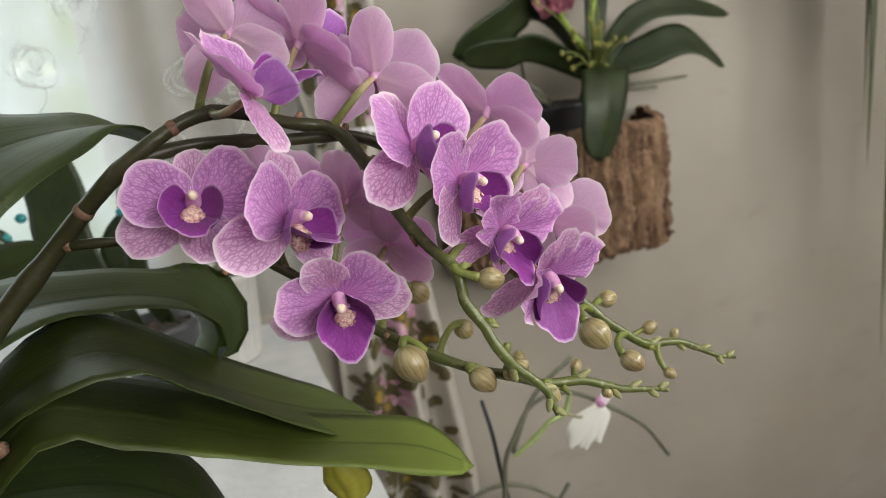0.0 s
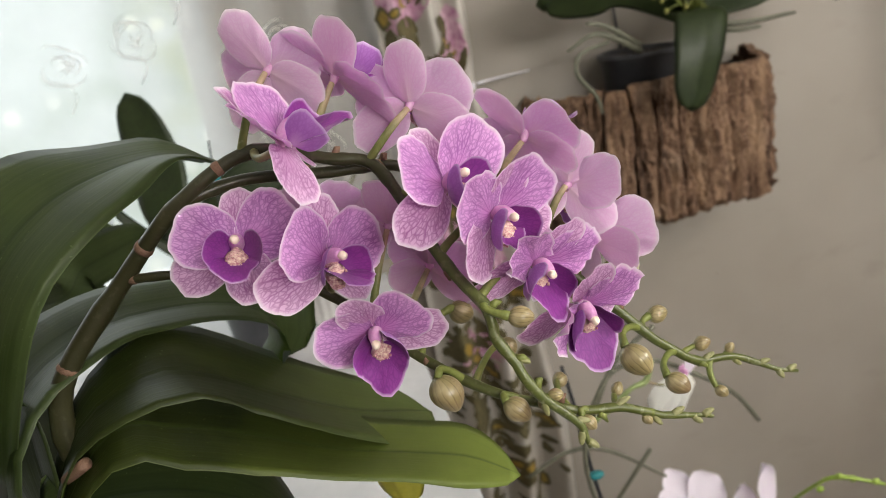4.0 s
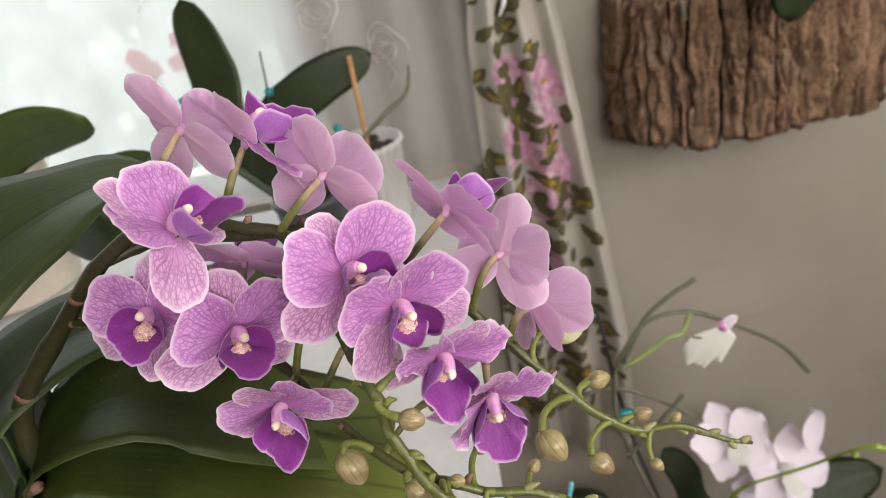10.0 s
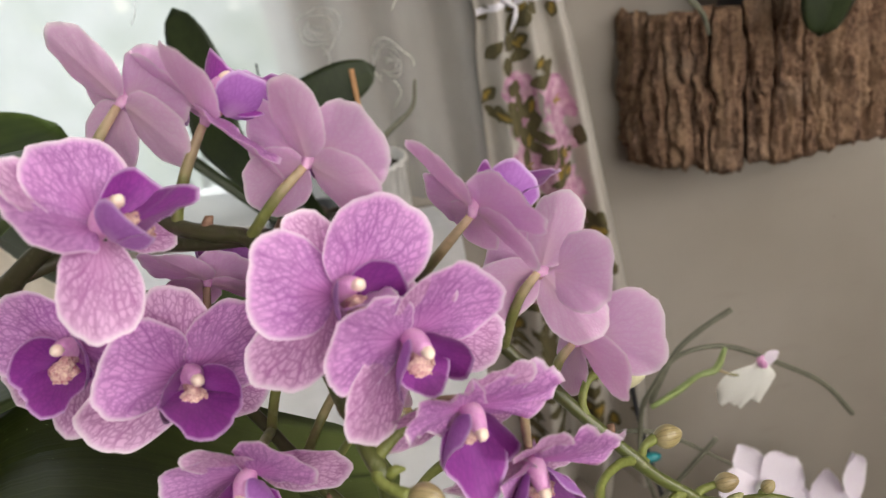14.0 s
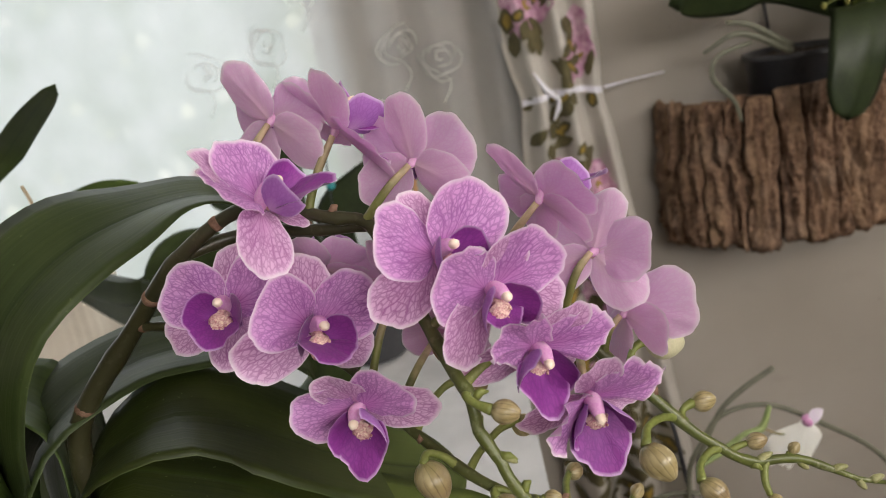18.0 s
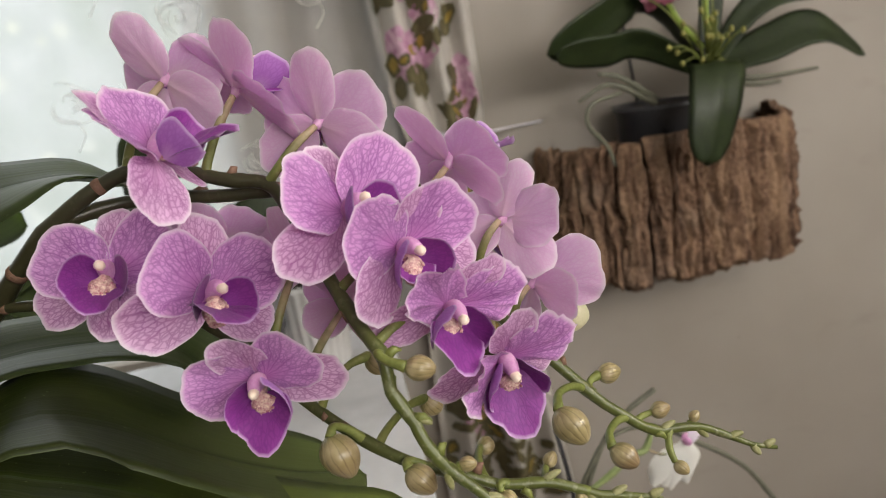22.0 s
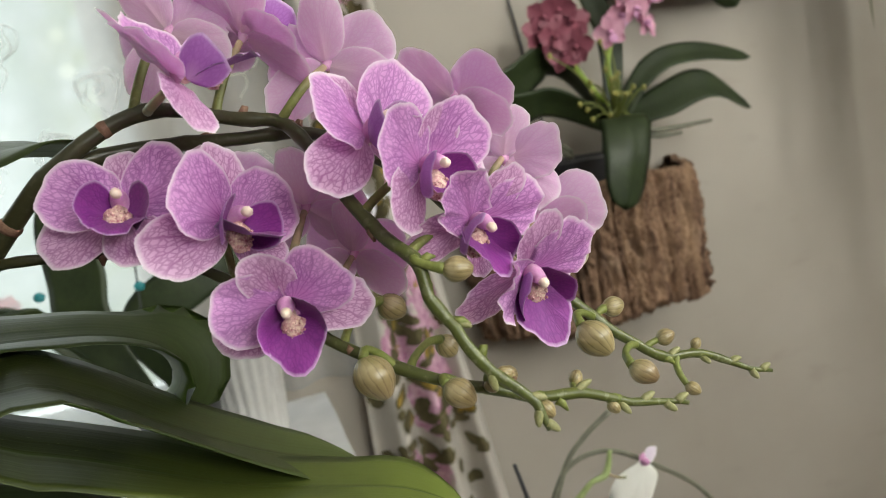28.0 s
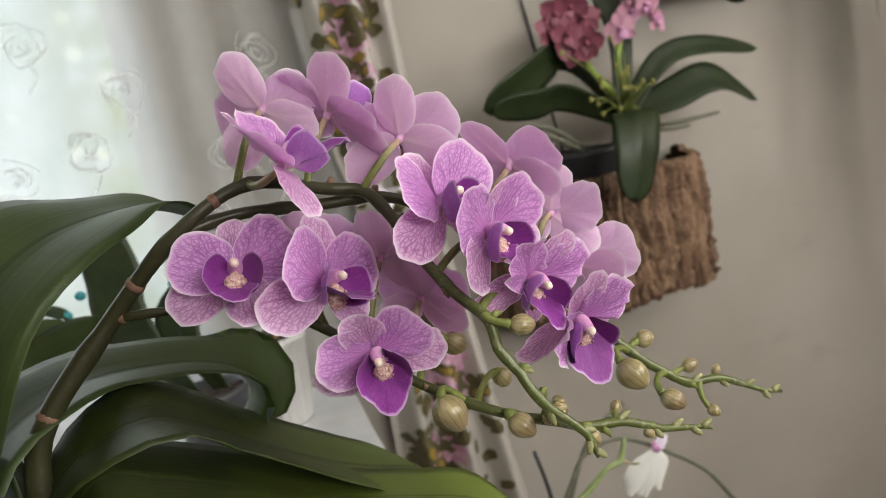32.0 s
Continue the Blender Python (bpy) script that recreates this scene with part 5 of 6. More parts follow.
leaf([(-0.154, 0.335, 1.109), (-0.129, 0.315, 1.173), (-0.109, 0.320, 1.213), (-0.088, 0.345, 1.234), (-0.063, 0.375, 1.241), (-0.039, 0.400, 1.240), (-0.019, 0.420, 1.229)],
     [(0.9, -0.4, 0.0), (0.8, -0.5, -0.2), (0.5, -0.78, -0.4), (0.2, -0.95, -0.12), (0.15, -0.98, -0.03)], [0.038, 0.068, 0.086, 0.082, 0.064, 0.048], 1, 0.16)
leaf([(-0.148, 0.335, 1.090), (-0.140, 0.342, 1.128), (-0.124, 0.364, 1.147), (-0.096, 0.390, 1.155), (-0.065, 0.412, 1.150), (-0.038, 0.422, 1.143), (-0.017, 0.432, 1.130), (-0.012, 0.444, 1.109), (-0.020, 0.452, 1.082)],
     [(0.7, -0.6, 0.1), (0.5, -0.85, -0.1), (0.15, -0.97, -0.1), (0.05, -0.98, -0.05), (-0.95, -0.1, -0.15)], [0.062, 0.096, 0.096, 0.080, 0.070, 0.072, 0.082, 0.084, 0.066], 2, 0.20)


def leaf_between(near, far, seed, fold, label="thick dark green strap leaf, base darkened for shade, paler towards its tip", mats=(LEAF_MID, LEAF_UNDER)):
    """A strap leaf given by points along its near and its far margin."""
    a, b = np.array(near), np.array(far)
    leaf([tuple(q) for q in (a + b) / 2], [tuple(q / np.linalg.norm(q)) for q in a - b], [float(np.linalg.norm(q)) for q in a - b], seed, fold, label, mats)


leaf_between([(-0.125, 0.312, 1.080), (-0.095, 0.300, 1.126), (-0.052, 0.298, 1.143), (-0.025, 0.304, 1.129), (0.000, 0.310, 1.109), (0.022, 0.321, 1.088), (0.040, 0.334, 1.072), (0.056, 0.346, 1.062), (0.072, 0.366, 1.053)],
             [(-0.130, 0.342, 1.090), (-0.100, 0.355, 1.136), (-0.074, 0.376, 1.145), (-0.053, 0.408, 1.127), (-0.025, 0.416, 1.104), (0.004, 0.415, 1.087), (0.034, 0.420, 1.069), (0.056, 0.425, 1.057), (0.074, 0.416, 1.048)], 3, (0.05, 0.16))
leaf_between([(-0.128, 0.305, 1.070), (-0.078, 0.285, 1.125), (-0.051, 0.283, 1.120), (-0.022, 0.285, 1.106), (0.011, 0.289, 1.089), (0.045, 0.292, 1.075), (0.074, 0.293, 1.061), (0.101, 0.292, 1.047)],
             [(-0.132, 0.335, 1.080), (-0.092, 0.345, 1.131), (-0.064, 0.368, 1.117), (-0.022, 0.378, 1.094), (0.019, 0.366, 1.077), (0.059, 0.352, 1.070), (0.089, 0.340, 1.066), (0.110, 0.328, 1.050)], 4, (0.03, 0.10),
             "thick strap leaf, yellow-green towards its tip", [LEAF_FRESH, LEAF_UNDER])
leaf([(0.038, 0.335, 1.060), (0.041, 0.333, 1.052), (0.044, 0.332, 1.044), (0.044, 0.332, 1.034)], [(0.9, -0.3, 0.1)], [0.014, 0.024, 0.024, 0.014], 9, 0.2, "small yellowing leaf tip", [LEAF_YELLOW, LEAF_YELLOW])
leaf([(-0.127, 0.318, 1.093), (-0.098, 0.318, 1.096), (-0.061, 0.322, 1.085), (-0.029, 0.328, 1.057), (-0.010, 0.330, 1.018)],
     [(0.5, -0.8, -0.3), (0.15, -0.93, -0.35)], [0.040, 0.075, 0.088, 0.080, 0.050], 5)
leaf([(-0.151, 0.330, 1.113), (-0.131, 0.300, 1.157), (-0.130, 0.280, 1.181), (-0.140, 0.260, 1.191)], [(0.3, -0.8, -0.5)], [0.035, 0.055, 0.06, 0.05], 6)
leaf([(-0.130, 0.338, 1.074), (-0.132, 0.346, 1.107), (-0.137, 0.358, 1.136), (-0.156, 0.370, 1.152), (-0.189, 0.380, 1.153)], [(0.7, -0.7, -0.1), (0.4, -0.85, -0.3)], [0.035, 0.062, 0.074, 0.070, 0.055], 7, 0.15)
leaf([(-0.135, 0.345, 1.030), (-0.155, 0.385, 1.066), (-0.183, 0.425, 1.082), (-0.225, 0.450, 1.078), (-0.275, 0.465, 1.055)], [(0.3, 0.45, 0.8), (0.3, 0.5, 0.8)], [0.050, 0.095, 0.110, 0.095, 0.055], 8, 0.15)
cut = [(-0.107, 0.312, 1.113), (-0.100, 0.308, 1.118), (-0.093, 0.304, 1.123)]
part("old_spike_stub", tube("old_spike_stub", cut, [0.0026, 0.0030, 0.0030], BRACT, 10, 6), orchid, "dry brown stub of a cut spike")
part("root_collar", tube("root_collar", [(-0.115, 0.335, 1.0), (-0.115, 0.335, 1.05), (-0.113, 0.334, 1.085)], [0.016, 0.019, 0.010], LEAF_UNDER, 14, 8), orchid)


def pot(name, x, y, z, r0, r1, h, material, label, rib=0.0, ribs=0, fill=True):
    ob = root(name, (x, y, z), label, "flower pot")
    prof = [(r0 * 0.96, 0), (r0, 0.004), (r1, h - 0.012), (r1 * 1.05, h - 0.010), (r1 * 1.05, h), (r1 * 0.95, h), (r1 * 0.93, h - 0.02)]
    v, f = lathe_data(prof, 96 if ribs else 40, rib, ribs)
    part("body", mesh_of("pot_body", v, f, material), ob, m=Matrix.Translation((x, y, z)))
    if fill:
        v, f = [], []
        for k in range(70):
            rr2, th = r1 * 0.85 * math.sqrt(random.random()), random.random() * 6.28
            b = ball_data(0.011, 0.008, 0.006, (rr2 * math.cos(th), rr2 * math.sin(th), h - 0.018 + 0.006 * random.random()), 6, 4, 0.5, k)
            o = len(v)
            v += b[0]
            f += [tuple(i + o for i in q) for q in b[1]]
        part("potting_bark", mesh_of("potting_bark", v, f, SOIL), ob, "dark bark chips", m=Matrix.Translation((x, y, z)), kind="stuff")
    return ob


pot("flower_pot", -0.115, 0.335, 0.805, 0.055, 0.075, 0.20, POT_DARK, "dark plastic pot holding the lilac moth orchid")

# ---- orchid in the log ----
def simple_flower(plant, pos, face, up, size, mats, seed):
    m = frame_of(pos, face, up) @ Matrix.Scale(size, 4)
    fl = part("flower", mesh_of("flower", *ball_data(0.10, 0.08, 0.16, (0, 0, 0.05), 8, 5), mats[1]), plant, "", m)
    for n, (az, w, nm) in enumerate(((0, 0.36, "sepal"), (75, 0.50, "petal"), (-75, 0.50, "petal"), (140, 0.36, "sepal"), (-140, 0.36, "sepal"))):
        me = blade(nm, [mats[0], mats[0]], length=0.5, width=w, p=1.15, q=0.6, cup=0.1, curl=0.12 * math.sin(seed + n), wave=0.03, thick=0.012, nu=8, nv=8, seed=seed * 7 + n, blunt=0.06)
        part(nm, me, fl, "", m @ pose(0, 0, 0, 0, 0, -az) @ pose(0, 0.02, 0, 10 * math.sin(seed * 3 + n)))
    me = blade("lip", [mats[1], mats[1]], length=0.34, width=0.28, p=1.05, q=0.7, cup=-0.1, curl=-0.1, wave=0.03, thick=0.012, nu=6, nv=6, seed=seed)
    part("lip", me, fl, "", m @ pose(0, -0.03, 0.05, 0, 0, 180) @ pose(0, 0, 0, 45))
    return fl


wo = root("wall_orchid", (0.76, 1.27, 1.06), "orchid with dark strap leaves and pink and wine blossoms", "orchid")
DM = [LEAF_DARK, LEAF_DARK]


def wall_leaf(mid, side, widths, seed, label="dark green strap leaf"):
    part("leaf", strap("leaf", DM, mid, side, widths, 0.10, 0.003, seed=seed), wo, label)


B = (0.765, 1.25, 1.20)
wall_leaf([B, (0.74, 1.17, 1.21), (0.71, 1.125, 1.15), (0.685, 1.12, 1.05)], [(1, 0.15, 0)], [0.05, 0.095, 0.10, 0.085], 1, "broad dark green leaf hanging over the bark")
wall_leaf([B, (0.858, 1.220, 1.227), (0.944, 1.200, 1.246), (1.034, 1.190, 1.185)], [(0.1, -0.6, -0.8)], [0.04, 0.075, 0.075, 0.05], 2)
wall_leaf([B, (0.864, 1.250, 1.298), (0.966, 1.250, 1.314), (1.099, 1.250, 1.287)], [(0.1, -0.5, -0.85)], [0.03, 0.05, 0.05, 0.035], 3)
wall_leaf([B, (0.656, 1.240, 1.336), (0.557, 1.220, 1.304), (0.456, 1.200, 1.266)], [(-0.5, -0.5, 0.7)], [0.04, 0.07, 0.08, 0.06], 4)
wall_leaf([B, (0.632, 1.220, 1.261), (0.562, 1.200, 1.259), (0.461, 1.170, 1.263)], [(-0.3, -0.6, 0.7)], [0.04, 0.06, 0.065, 0.05], 5)
wall_leaf([B, (0.793, 1.270, 1.362), (0.781, 1.290, 1.447), (0.764, 1.300, 1.508)], [(1, -0.2, 0)], [0.03, 0.05, 0.05, 0.04], 6)
part("collar", tube("collar", [(0.765, 1.26, 1.08), (0.765, 1.255, 1.15), B], [0.03, 0.03, 0.015], LEAF_DARK, 12, 8), wo)
for a, b, c in (((0.766, 1.240, 1.237), (0.758, 1.220, 1.336), (0.833, 1.220, 1.426)), ((0.753, 1.240, 1.239), (0.695, 1.220, 1.301), (0.661, 1.220, 1.386))):
    part("spike", tube("spike", [a, b, c], [0.006, 0.005, 0.003], GREEN, 8, 16), wo, "green flower spike")
rr = random.Random(21)
PK = [(0.790, 1.210, 1.473), (0.856, 1.220, 1.479), (0.796, 1.200, 1.434), (0.861, 1.210, 1.434), (0.816, 1.200, 1.404), (0.755, 1.200, 1.368), (0.831, 1.200, 1.375), (0.789, 1.210, 1.398)]
for k, p in enumerate(PK):
    simple_flower(wo, p, (rr.uniform(-0.6, 0.6), -1, rr.uniform(-0.4, 0.3)), (rr.uniform(-0.3, 0.3), 0, 1), 0.062, [PINK, MAGENTA], k)
WK = [(0.637, 1.220, 1.415), (0.668, 1.220, 1.424), (0.694, 1.220, 1.398), (0.643, 1.200, 1.374), (0.681, 1.200, 1.353), (0.660, 1.210, 1.342), (0.619, 1.220, 1.385)]
for k, p in enumerate(WK):
    simple_flower(wo, p, (rr.uniform(-0.8, 0.4), -1, rr.uniform(-0.6, 0.2)), (rr.uniform(-0.4, 0.4), 0, 1), 0.066, [WINE, WINE], k + 20)
for k in range(26):
    q = Vector((0.734, 1.200, 1.266)) + Vector((rr.gauss(0, 0.045), rr.uniform(-0.03, 0.03), rr.gauss(0, 0.035)))
    part("bud", mesh_of("bud", *ball_data(0.0045, 0.0045, 0.006, (0, 0, 0), 8, 6), WBUD), wo, "small green bud", m=Matrix.Translation(q))
    part("twig", tube("twig", [(0.765, 1.25, 1.20), tuple(q.lerp(Vector((0.765, 1.24, 1.21)), 0.4) + Vector((0, -0.01, 0.01))), tuple(q)], [0.0022, 0.0018, 0.0015], STEM_YOUNG, 5, 8), wo)
for a, b, c in (((0.783, 1.220, 1.182), (0.849, 1.200, 1.175), (0.947, 1.200, 1.176)), ((0.795, 1.220, 1.174), (0.827, 1.200, 1.165), (0.870, 1.190, 1.164)),
                ((0.660, 1.240, 1.156), (0.571, 1.220, 1.201), (0.511, 1.220, 1.181)), ((0.660, 1.240, 1.165), (0.590, 1.220, 1.210), (0.550, 1.220, 1.222))):
    part("aerial_root", tube("aerial_root", [a, b, c], [0.006, 0.005, 0.003], ROOT, 8, 12), wo, "grey-green aerial root")
part("aerial_root", tube("aerial_root", [(0.580, 1.200, 1.186), (0.519, 1.180, 1.176), (0.509, 1.180, 1.143), (0.544, 1.190, 1.100), (0.555, 1.195, 1.065)], [0.004, 0.004, 0.004, 0.003], ROOT, 8, 18), wo, "grey-green aerial root")
inner = pot("flower_pot", 0.70, 1.315, 1.052, 0.075, 0.082, 0.10, POT_DARK, "dark plastic pot standing inside the hollow log")
wire = root("hanging_wire", (0.62, 1.412, 1.9), "black wire by which the log hangs on the wall", "wire")
part("wire_strand", tube("wire_strand", [(0.60, 1.412, 1.9), (0.651, 1.412, 1.555), (0.672, 1.412, 1.406), (0.71, 1.412, 1.08)], [0.0028, 0.0028], BLACK, 6, 20), wire)
part("nail", tube("nail", [(0.60, 1.425, 1.9), (0.60, 1.395, 1.9)], [0.003, 0.003], BLACK, 8, 3), wire)

up_leaf = root("upper_orchid", (1.1, 1.3, 1.6), "dark leaved orchid in the upper log", "orchid")
for mid, sd in (([(1.10, 1.30, 1.66), (0.973, 1.200, 1.496), (0.971, 1.160, 1.426), (1.004, 1.160, 1.375)], (0.4, -0.5, 0.6)), ([(1.10, 1.30, 1.66), (1.0, 1.25, 1.74), (0.9, 1.2, 1.72), (0.85, 1.18, 1.66)], (0.1, -0.9, 0.2))):
    part("leaf", strap("leaf", DM, mid, [sd], [0.03, 0.06, 0.06, 0.04], 0.1, 0.003), up_leaf)

# ---- hanging plant with narrow leaves ----
hp = root("hanging_plant", (1.56, 1.2, 1.80), "hanging plant with long narrow drooping green leaves", "plant")
part("basket", mesh_of("basket", *lathe_data([(0.05, 0), (0.09, 0.02), (0.11, 0.12), (0.118, 0.13), (0.118, 0.145), (0.10, 0.145)], 32), POT_DARK), hp, "dark hanging pot", m=Matrix.Translation((1.58, 1.2, 1.80)))
part("cord", tube("cord", [(1.58, 1.2, 1.94), (1.58, 1.2, 2.6)], [0.003, 0.003], BLACK, 6, 4), hp)
TIPS = [(1.415, 1.180, 0.916), (1.371, 1.200, 1.292), (1.424, 1.200, 1.000), (1.436, 1.160, 1.113), (1.459, 1.220, 1.194), (1.504, 1.190, 1.066), (1.542, 1.220, 0.798), (1.507, 1.200, 0.423),
        (1.470, 1.170, 0.612), (1.472, 1.140, 1.169), (1.587, 1.200, 0.747), (1.592, 1.180, 0.548), (1.720, 1.200, 0.832), (1.533, 1.150, 0.992), (1.735, 1.200, 0.624), (1.599, 1.210, 1.226)]
for k, t in enumerate(TIPS):
    top = Vector((1.58, 1.2, 1.94))
    tip = Vector(t)
    out = Vector((tip.x * 0.75 + 1.58 * 0.25 + rr.uniform(-0.02, 0.02), tip.y + rr.uniform(-0.03, 0.03), 1.96 + rr.uniform(-0.02, 0.05)))
    mid = Vector((tip.x + rr.uniform(-0.012, 0.012), tip.y, 1.70))
    part("leaf", strap("leaf", [PALM, PALM], [tuple(top), tuple(out), tuple(mid), tuple(mid.lerp(tip, 0.5)), tuple(tip)], [(0.9, rr.uniform(-0.4, 0.4), 0)], [0.010, 0.018, 0.022, 0.018, 0.006], 0.15, 0.0006, nu=4, nv=22, seed=k), hp)

# ---- plants below to the side: white dwarf orchid and pale lilac orchid ----
bench = root("bench", (0.62, 0.85, FZ), "plain low wooden plant bench", "bench")
part("seat_board", bevel_box("seat_board", 0.34, 0.72, 0.70, 1.0, 0.05, 0.08, FLOOR), bench)
for x in (0.37, 0.69):
    for y in (0.73, 0.97):
        part("leg", bevel_box("leg", x - 0.02, x + 0.02, y - 0.02, y + 0.02, FZ, 0.05, FLOOR), bench)
pot("flower_pot", 0.44, 0.78, 0.08, 0.045, 0.06, 0.11, POT_WHITE, "small white pot of the dwarf white orchid")
pot("flower_pot", 0.62, 0.90, 0.08, 0.05, 0.065, 0.12, POT_WHITE, "white pot of the pale lilac orchid")

dw = root("dwarf_orchid", (0.44, 0.78, 0.17), "dwarf orchid with one drooping ivory blossom on a thin arching spike", "orchid")
part("spike", tube("spike", [(0.44, 0.78, 0.17), (0.311, 0.760, 0.599), (0.296, 0.750, 0.738), (0.313, 0.740, 0.797), (0.340, 0.740, 0.829), (0.391, 0.740, 0.831), (0.458, 0.750, 0.786), (0.519, 0.765, 0.733), (0.563, 0.775, 0.671)], [0.0035, 0.003, 0.003, 0.003, 0.0028, 0.003, 0.003, 0.0035], ROOT, 8, 40), dw, "grey-green flower spike")
part("spike", tube("spike", [(0.306, 0.740, 0.771), (0.334, 0.740, 0.830), (0.363, 0.740, 0.857), (0.398, 0.740, 0.877)], [0.003, 0.003, 0.0032], ROOT, 8, 20), dw, "cut grey-green spike")
part("spike", tube("spike", [(0.305, 0.735, 0.768), (0.336, 0.735, 0.785), (0.357, 0.730, 0.805), (0.377, 0.730, 0.810), (0.387, 0.730, 0.836)], [0.003, 0.0046, 0.003, 0.0045, 0.0025], SHOOT, 8, 20), dw, "fresh green side shoot")
part("spike", tube("spike", [(0.44, 0.78, 0.17), (0.337, 0.780, 0.537), (0.303, 0.770, 0.700), (0.292, 0.770, 0.786), (0.286, 0.780, 0.831)], [0.003, 0.003, 0.0025], BLACK, 8, 24), dw, "dark dry spike")
part("aerial_root", tube("aerial_root", [(0.223, 0.780, 0.680), (0.276, 0.760, 0.717), (0.328, 0.750, 0.708), (0.408, 0.760, 0.636)], [0.003, 0.003, 0.002], ROOT, 8, 20), dw)
part("aerial_root", tube("aerial_root", [(0.303, 0.740, 0.607), (0.345, 0.740, 0.658), (0.381, 0.740, 0.702)], [0.003, 0.003, 0.003], ROOT, 8, 16), dw)
part("clip", mesh_of("clip", *ball_data(0.012, 0.007, 0.006, (0.311, 0.765, 0.665)), TEAL), dw, "teal plastic clip")
m = frame_of((0.423, 0.720, 0.815), (0.1, -0.97, 0.15), (0.25, 0.15, 0.95))
fl = part("flower", mesh_of("flower", *ball_data(0.005, 0.005, 0.008), MAGENTA), dw, "drooping ivory blossom with a mauve crown", m)
for az, ln, w, mt in ((180, 0.068, 0.044, IVORY), (160, 0.064, 0.040, IVORY), (-160, 0.070, 0.042, IVORY), (-172, 0.066, 0.038, IVORY), (35, 0.022, 0.015, PALE), (60, 0.014, 0.011, PALE), (-30, 0.012, 0.010, MAGENTA)):
    part("petal", blade("petal", [mt, mt], length=ln, width=w, p=1.15, q=0.65, cup=-0.2, curl=-0.12, wave=0.03, thick=0.0006, nu=10, nv=12, seed=int(az) + 400, blunt=0.06), fl, "", m @ pose(0, 0, 0, 0, 0, -az) @ pose(0, 0, 0, -12 if abs(az) > 100 else 25))
part("pedicel", tube("pedicel", [(0.377, 0.730, 0.810), (0.399, 0.725, 0.801), (0.427, 0.730, 0.810)], [0.0015, 0.0015, 0.002], PEDICEL, 6, 10), fl)

pl = root("pale_orchid", (0.62, 0.90, 0.18), "orchid with pale lilac blossoms and broad dark leaves", "orchid")
for k, (p, fc, u, sz) in enumerate((((0.486, 0.840, 0.499), (-0.1, -0.7, 0.68), (-0.2, 0.65, 0.7), 0.125), ((0.566, 0.820, 0.438), (0.25, -0.7, 0.65), (0.3, 0.5, 0.75), 0.138), ((0.538, 0.830, 0.385), (0.0, -0.8, 0.5), (0.1, 0.4, 0.9), 0.10))):
    simple_flower(pl, p, fc, u, sz, [PALE, IVORY], k + 50)
part("petal", blade("petal", [PALE, PALE], length=0.085, width=0.045, p=1.1, q=0.62, cup=0.2, curl=0.1, wave=0.03, thick=0.0006, seed=77), pl, "", frame_of((0.612, 0.825, 0.462), (0.3, -0.9, 0.2), (-0.1, 0.1, 1)))
part("spike", tube("spike", [(0.60, 0.86, 0.18), (0.448, 0.800, 0.363), (0.463, 0.780, 0.440), (0.480, 0.760, 0.489), (0.526, 0.700, 0.576), (0.545, 0.640, 0.661), (0.563, 0.620, 0.682), (0.609, 0.600, 0.671)], [0.0045, 0.0045, 0.004, 0.0022, 0.002, 0.002, 0.003, 0.002], GREEN, 8, 40), pl, "fresh green spike with tiny buds")
for p in ((0.563, 0.620, 0.683), (0.549, 0.635, 0.658), (0.578, 0.615, 0.678), (0.599, 0.603, 0.676)):
    part("bud", mesh_of("bud", *ball_data(0.005, 0.004, 0.004, p, 8, 6), GREEN), pl, "tiny green bud")
for mid, sd, w in (([(0.62, 0.90, 0.18), (0.545, 0.930, 0.147), (0.669, 0.950, 0.200), (0.835, 0.970, 0.218)], (0.2, 0.7, 0.6), 0.115), ([(0.60, 0.90, 0.18), (0.473, 0.920, 0.247), (0.447, 0.930, 0.336), (0.414, 0.950, 0.391)], (0.8, 0.4, 0.4), 0.06),
                   ([(0.62, 0.88, 0.18), (0.574, 0.850, 0.136), (0.70, 0.860, 0.180), (0.86, 0.880, 0.150)], (0.1, 0.8, 0.5), 0.10), ([(0.60, 0.88, 0.18), (0.337, 0.840, 0.296), (0.268, 0.860, 0.370), (0.217, 0.900, 0.356)], (0.2, 0.8, 0.5), 0.07)):
    part("leaf", strap("leaf", DM, mid, [sd], [0.03, w, w, w * 0.7], 0.1, 0.002), pl, "broad dark green leaf")
stick = root("plant_stick", (0.194, 0.720, 0.481), "thin cyan plastic plant stick", "plant stick")
part("rod", tube("rod", [(0.183, 0.720, 0.446), (0.220, 0.720, 0.600)], [0.003, 0.003], CYAN, 8, 4), stick)

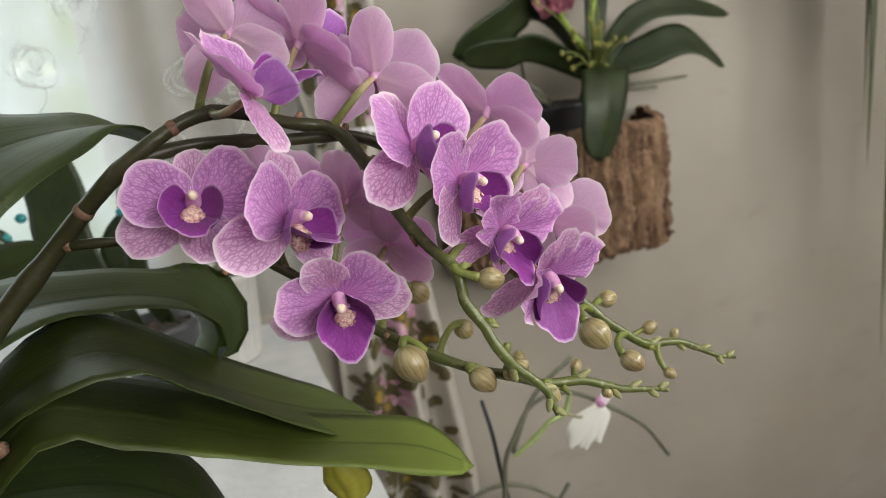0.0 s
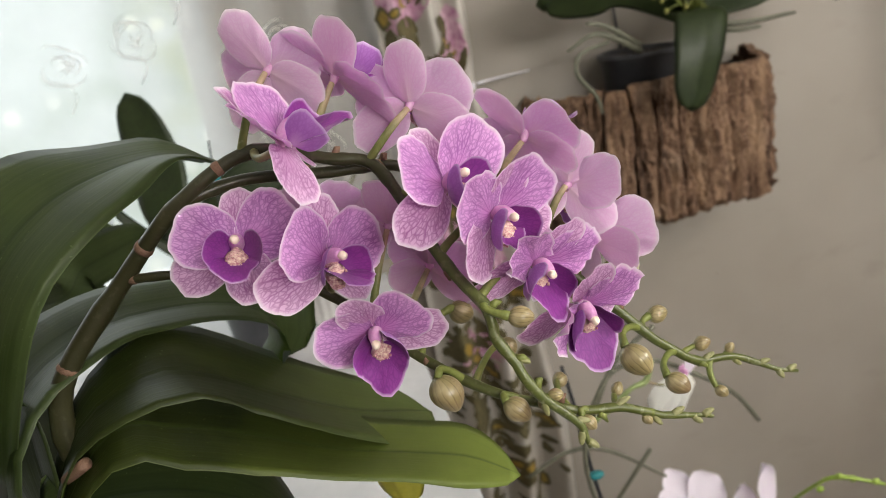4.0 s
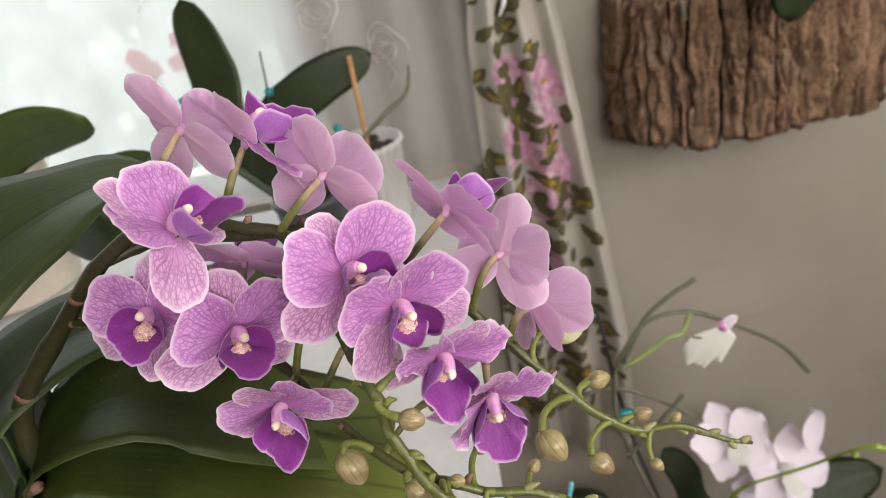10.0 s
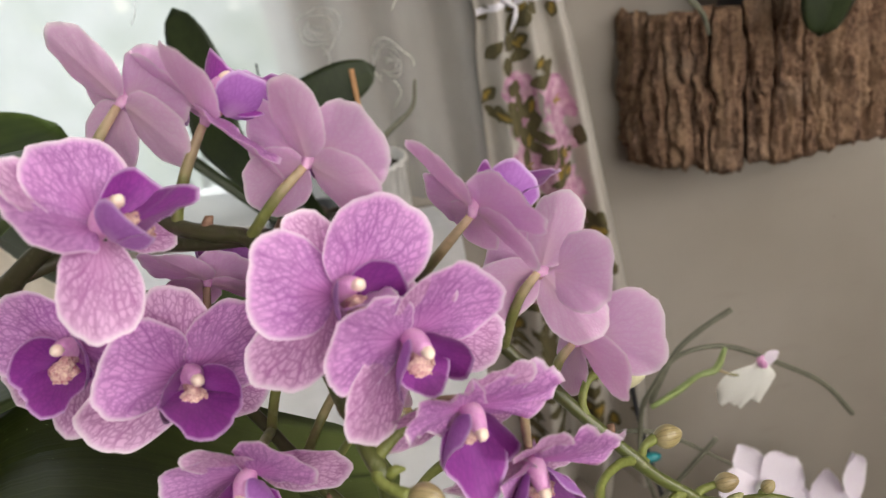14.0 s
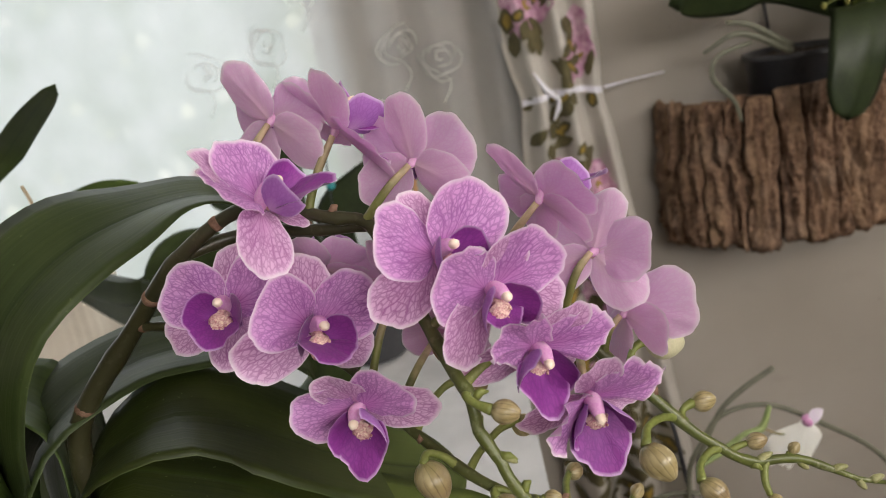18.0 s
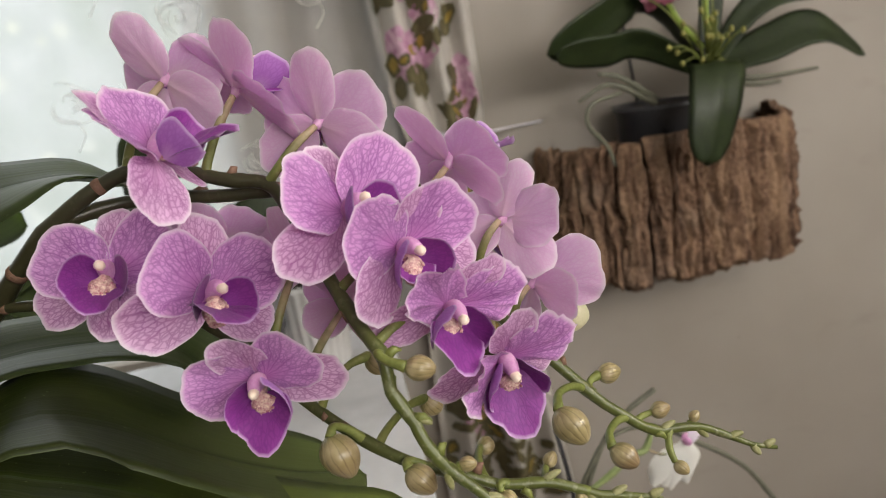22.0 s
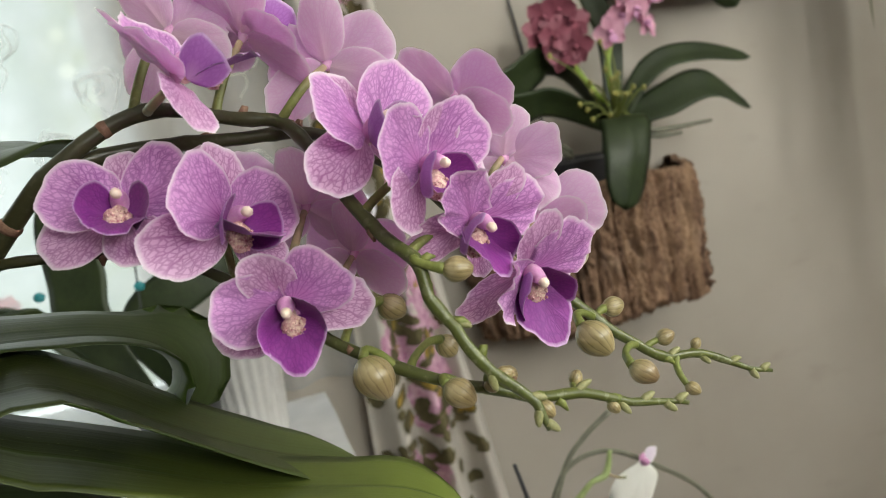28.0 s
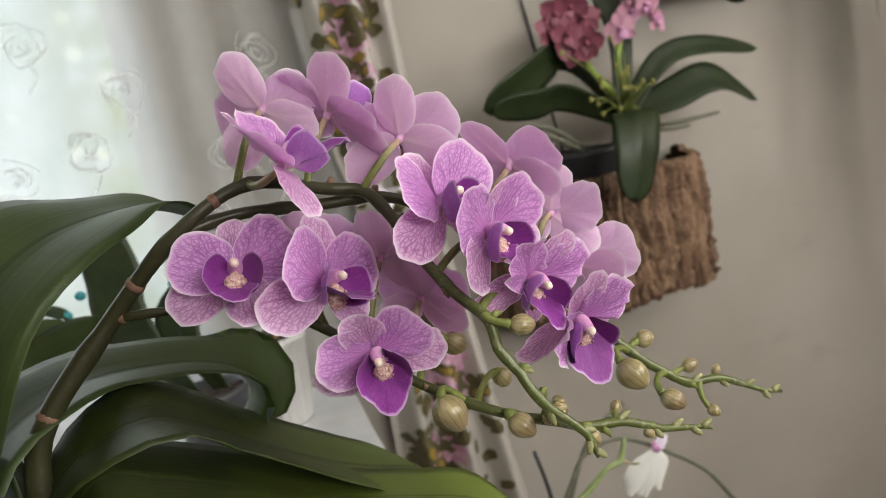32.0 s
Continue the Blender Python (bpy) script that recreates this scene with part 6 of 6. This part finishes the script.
# ---- plants on the table behind ----
pot("flower_pot", -0.005, 1.22, 0.805, 0.055, 0.066, 0.155, POT_WHITE, "white ribbed basket pot on the table", 0.03, 24)
pot("flower_pot", -0.69, 1.22, 0.805, 0.105, 0.13, 0.27, POT_CREAM, "large cream ribbed basket pot on the table", 0.035, 44)
pot("flower_pot", -0.10, 1.12, 0.805, 0.05, 0.06, 0.12, POT_DARK, "dark plastic pot of the small orchid")
bk = root("small_orchid", (-0.10, 1.12, 0.91), "small orchid with dark upright leaves beside the window", "orchid")
for mid, sd, w in (([(-0.12, 1.12, 0.91), (-0.195, 1.140, 1.052), (-0.199, 1.160, 1.134), (-0.218, 1.180, 1.248)], (0.9, -0.3, 0), 0.085),
                   ([(-0.08, 1.13, 0.91), (-0.125, 1.150, 1.031), (-0.054, 1.150, 1.085), (0.049, 1.160, 1.118)], (0.5, -0.2, -0.8), 0.072),
                   ([(-0.12, 1.10, 0.91), (-0.246, 1.100, 1.062), (-0.267, 1.100, 1.094), (-0.305, 1.110, 1.111)], (0.1, -0.6, -0.7), 0.02)):
    part("leaf", strap("leaf", DM, mid, [sd], [0.02, w, w * 1.05, w * 0.8], 0.08, 0.003), bk, "dark green leaf")
part("stake", tube("stake", [(0.013, 1.120, 0.976), (0.016, 1.140, 1.125)], [0.004, 0.004], STAKE, 8, 3), bk, "orange-brown wooden stake")
part("dry_spike", tube("dry_spike", [(-0.004, 1.120, 0.988), (0.052, 1.130, 1.028), (0.091, 1.140, 1.053), (0.103, 1.140, 1.093)], [0.005, 0.004, 0.002], ROOT, 8, 16), bk)
part("wire_support", tube("wire_support", [(-0.123, 1.120, 1.018), (-0.117, 1.120, 1.087), (-0.110, 1.120, 1.160)], [0.0015, 0.0015], BLACK, 6, 8), bk)
for p in ((-0.238, 1.100, 1.114), (-0.114, 1.120, 1.099), (-0.026, 1.120, 1.023), (-0.262, 1.100, 1.090)):
    part("clip", mesh_of("clip", *ball_data(0.008, 0.006, 0.007, p, 8, 6), TEAL), bk, "teal plastic clip")

lf = root("broad_leaved_orchid", (-0.69, 1.22, 1.06), "orchid with broad green leaves in the cream basket", "orchid")
for mid, sd, w in (([(-0.66, 1.19, 1.05), (-0.281, 0.770, 1.068), (-0.214, 0.750, 1.100), (-0.142, 0.740, 1.125)], (0.2, -0.6, -0.7), 0.06), ([(-0.66, 1.19, 1.05), (-0.311, 0.800, 1.077), (-0.250, 0.820, 1.119), (-0.200, 0.840, 1.119)], (0.3, -0.6, -0.6), 0.03),
                   ([(-0.66, 1.19, 1.05), (-0.464, 0.860, 1.109), (-0.332, 0.820, 1.169), (-0.229, 0.780, 1.191)], (0.1, -0.6, 0.75), 0.085),
                   ([(-0.66, 1.19, 1.05), (-0.433, 0.750, 1.185), (-0.293, 0.660, 1.272), (-0.203, 0.600, 1.315)], (0.8, -0.3, 0.2), 0.026)):
    part("leaf", strap("leaf", LM, mid, [sd], [0.04, w, w, w * 0.8], 0.1, 0.002), lf, "broad green leaf")

# ---- blossoms in the garden outside the window ----
ROSE_PINK = mat("garden_pink", (0.90, 0.06, 0.10), (0.95, 0.20, 0.25), 20, 0.5, 0.1, translucent=0.4)
gp = root("garden_rose_bush", (-0.85, 2.62, -0.4), "bush with pink-red blossoms outside the window", "bush")
for k, p in enumerate(((-0.863, 2.600, 0.926), (-0.897, 2.640, 0.943), (-0.735, 2.600, 0.909), (-0.716, 2.620, 0.979), (-0.828, 2.580, 0.904))):
    simple_flower(gp, p, (0.1, -1, 0.2), (0.3 * k - 0.5, 0, 1), 0.075, [ROSE_PINK, ROSE_PINK], k + 90)
    part("twig", tube("twig", [(-0.85 + 0.03 * k, 2.66, -0.4), (-0.85 + 0.02 * k, 2.68, 0.4), (p[0] + 0.02, p[1] + 0.03, p[2] - 0.15), (p[0], p[1] + 0.01, p[2])], [0.006, 0.005, 0.003], STEM_YOUNG, 6, 16), gp)

for pts in ([(-0.66, 1.19, 1.05), (-0.50, 0.90, 1.09), (-0.408, 0.700, 1.135), (-0.330, 0.660, 1.184), (-0.289, 0.650, 1.210), (-0.291, 0.650, 1.237)], [(-0.289, 0.650, 1.210), (-0.281, 0.650, 1.204), (-0.258, 0.650, 1.211)], [(-0.289, 0.650, 1.210), (-0.316, 0.660, 1.199), (-0.327, 0.660, 1.203)], [(-0.303, 0.655, 1.200), (-0.300, 0.655, 1.186), (-0.295, 0.660, 1.175)]):
    part("aerial_root", tube("aerial_root", pts, [0.0022, 0.0020, 0.0014], DRY_ROOT, 7, 14), lf, "dry pale brown aerial root")
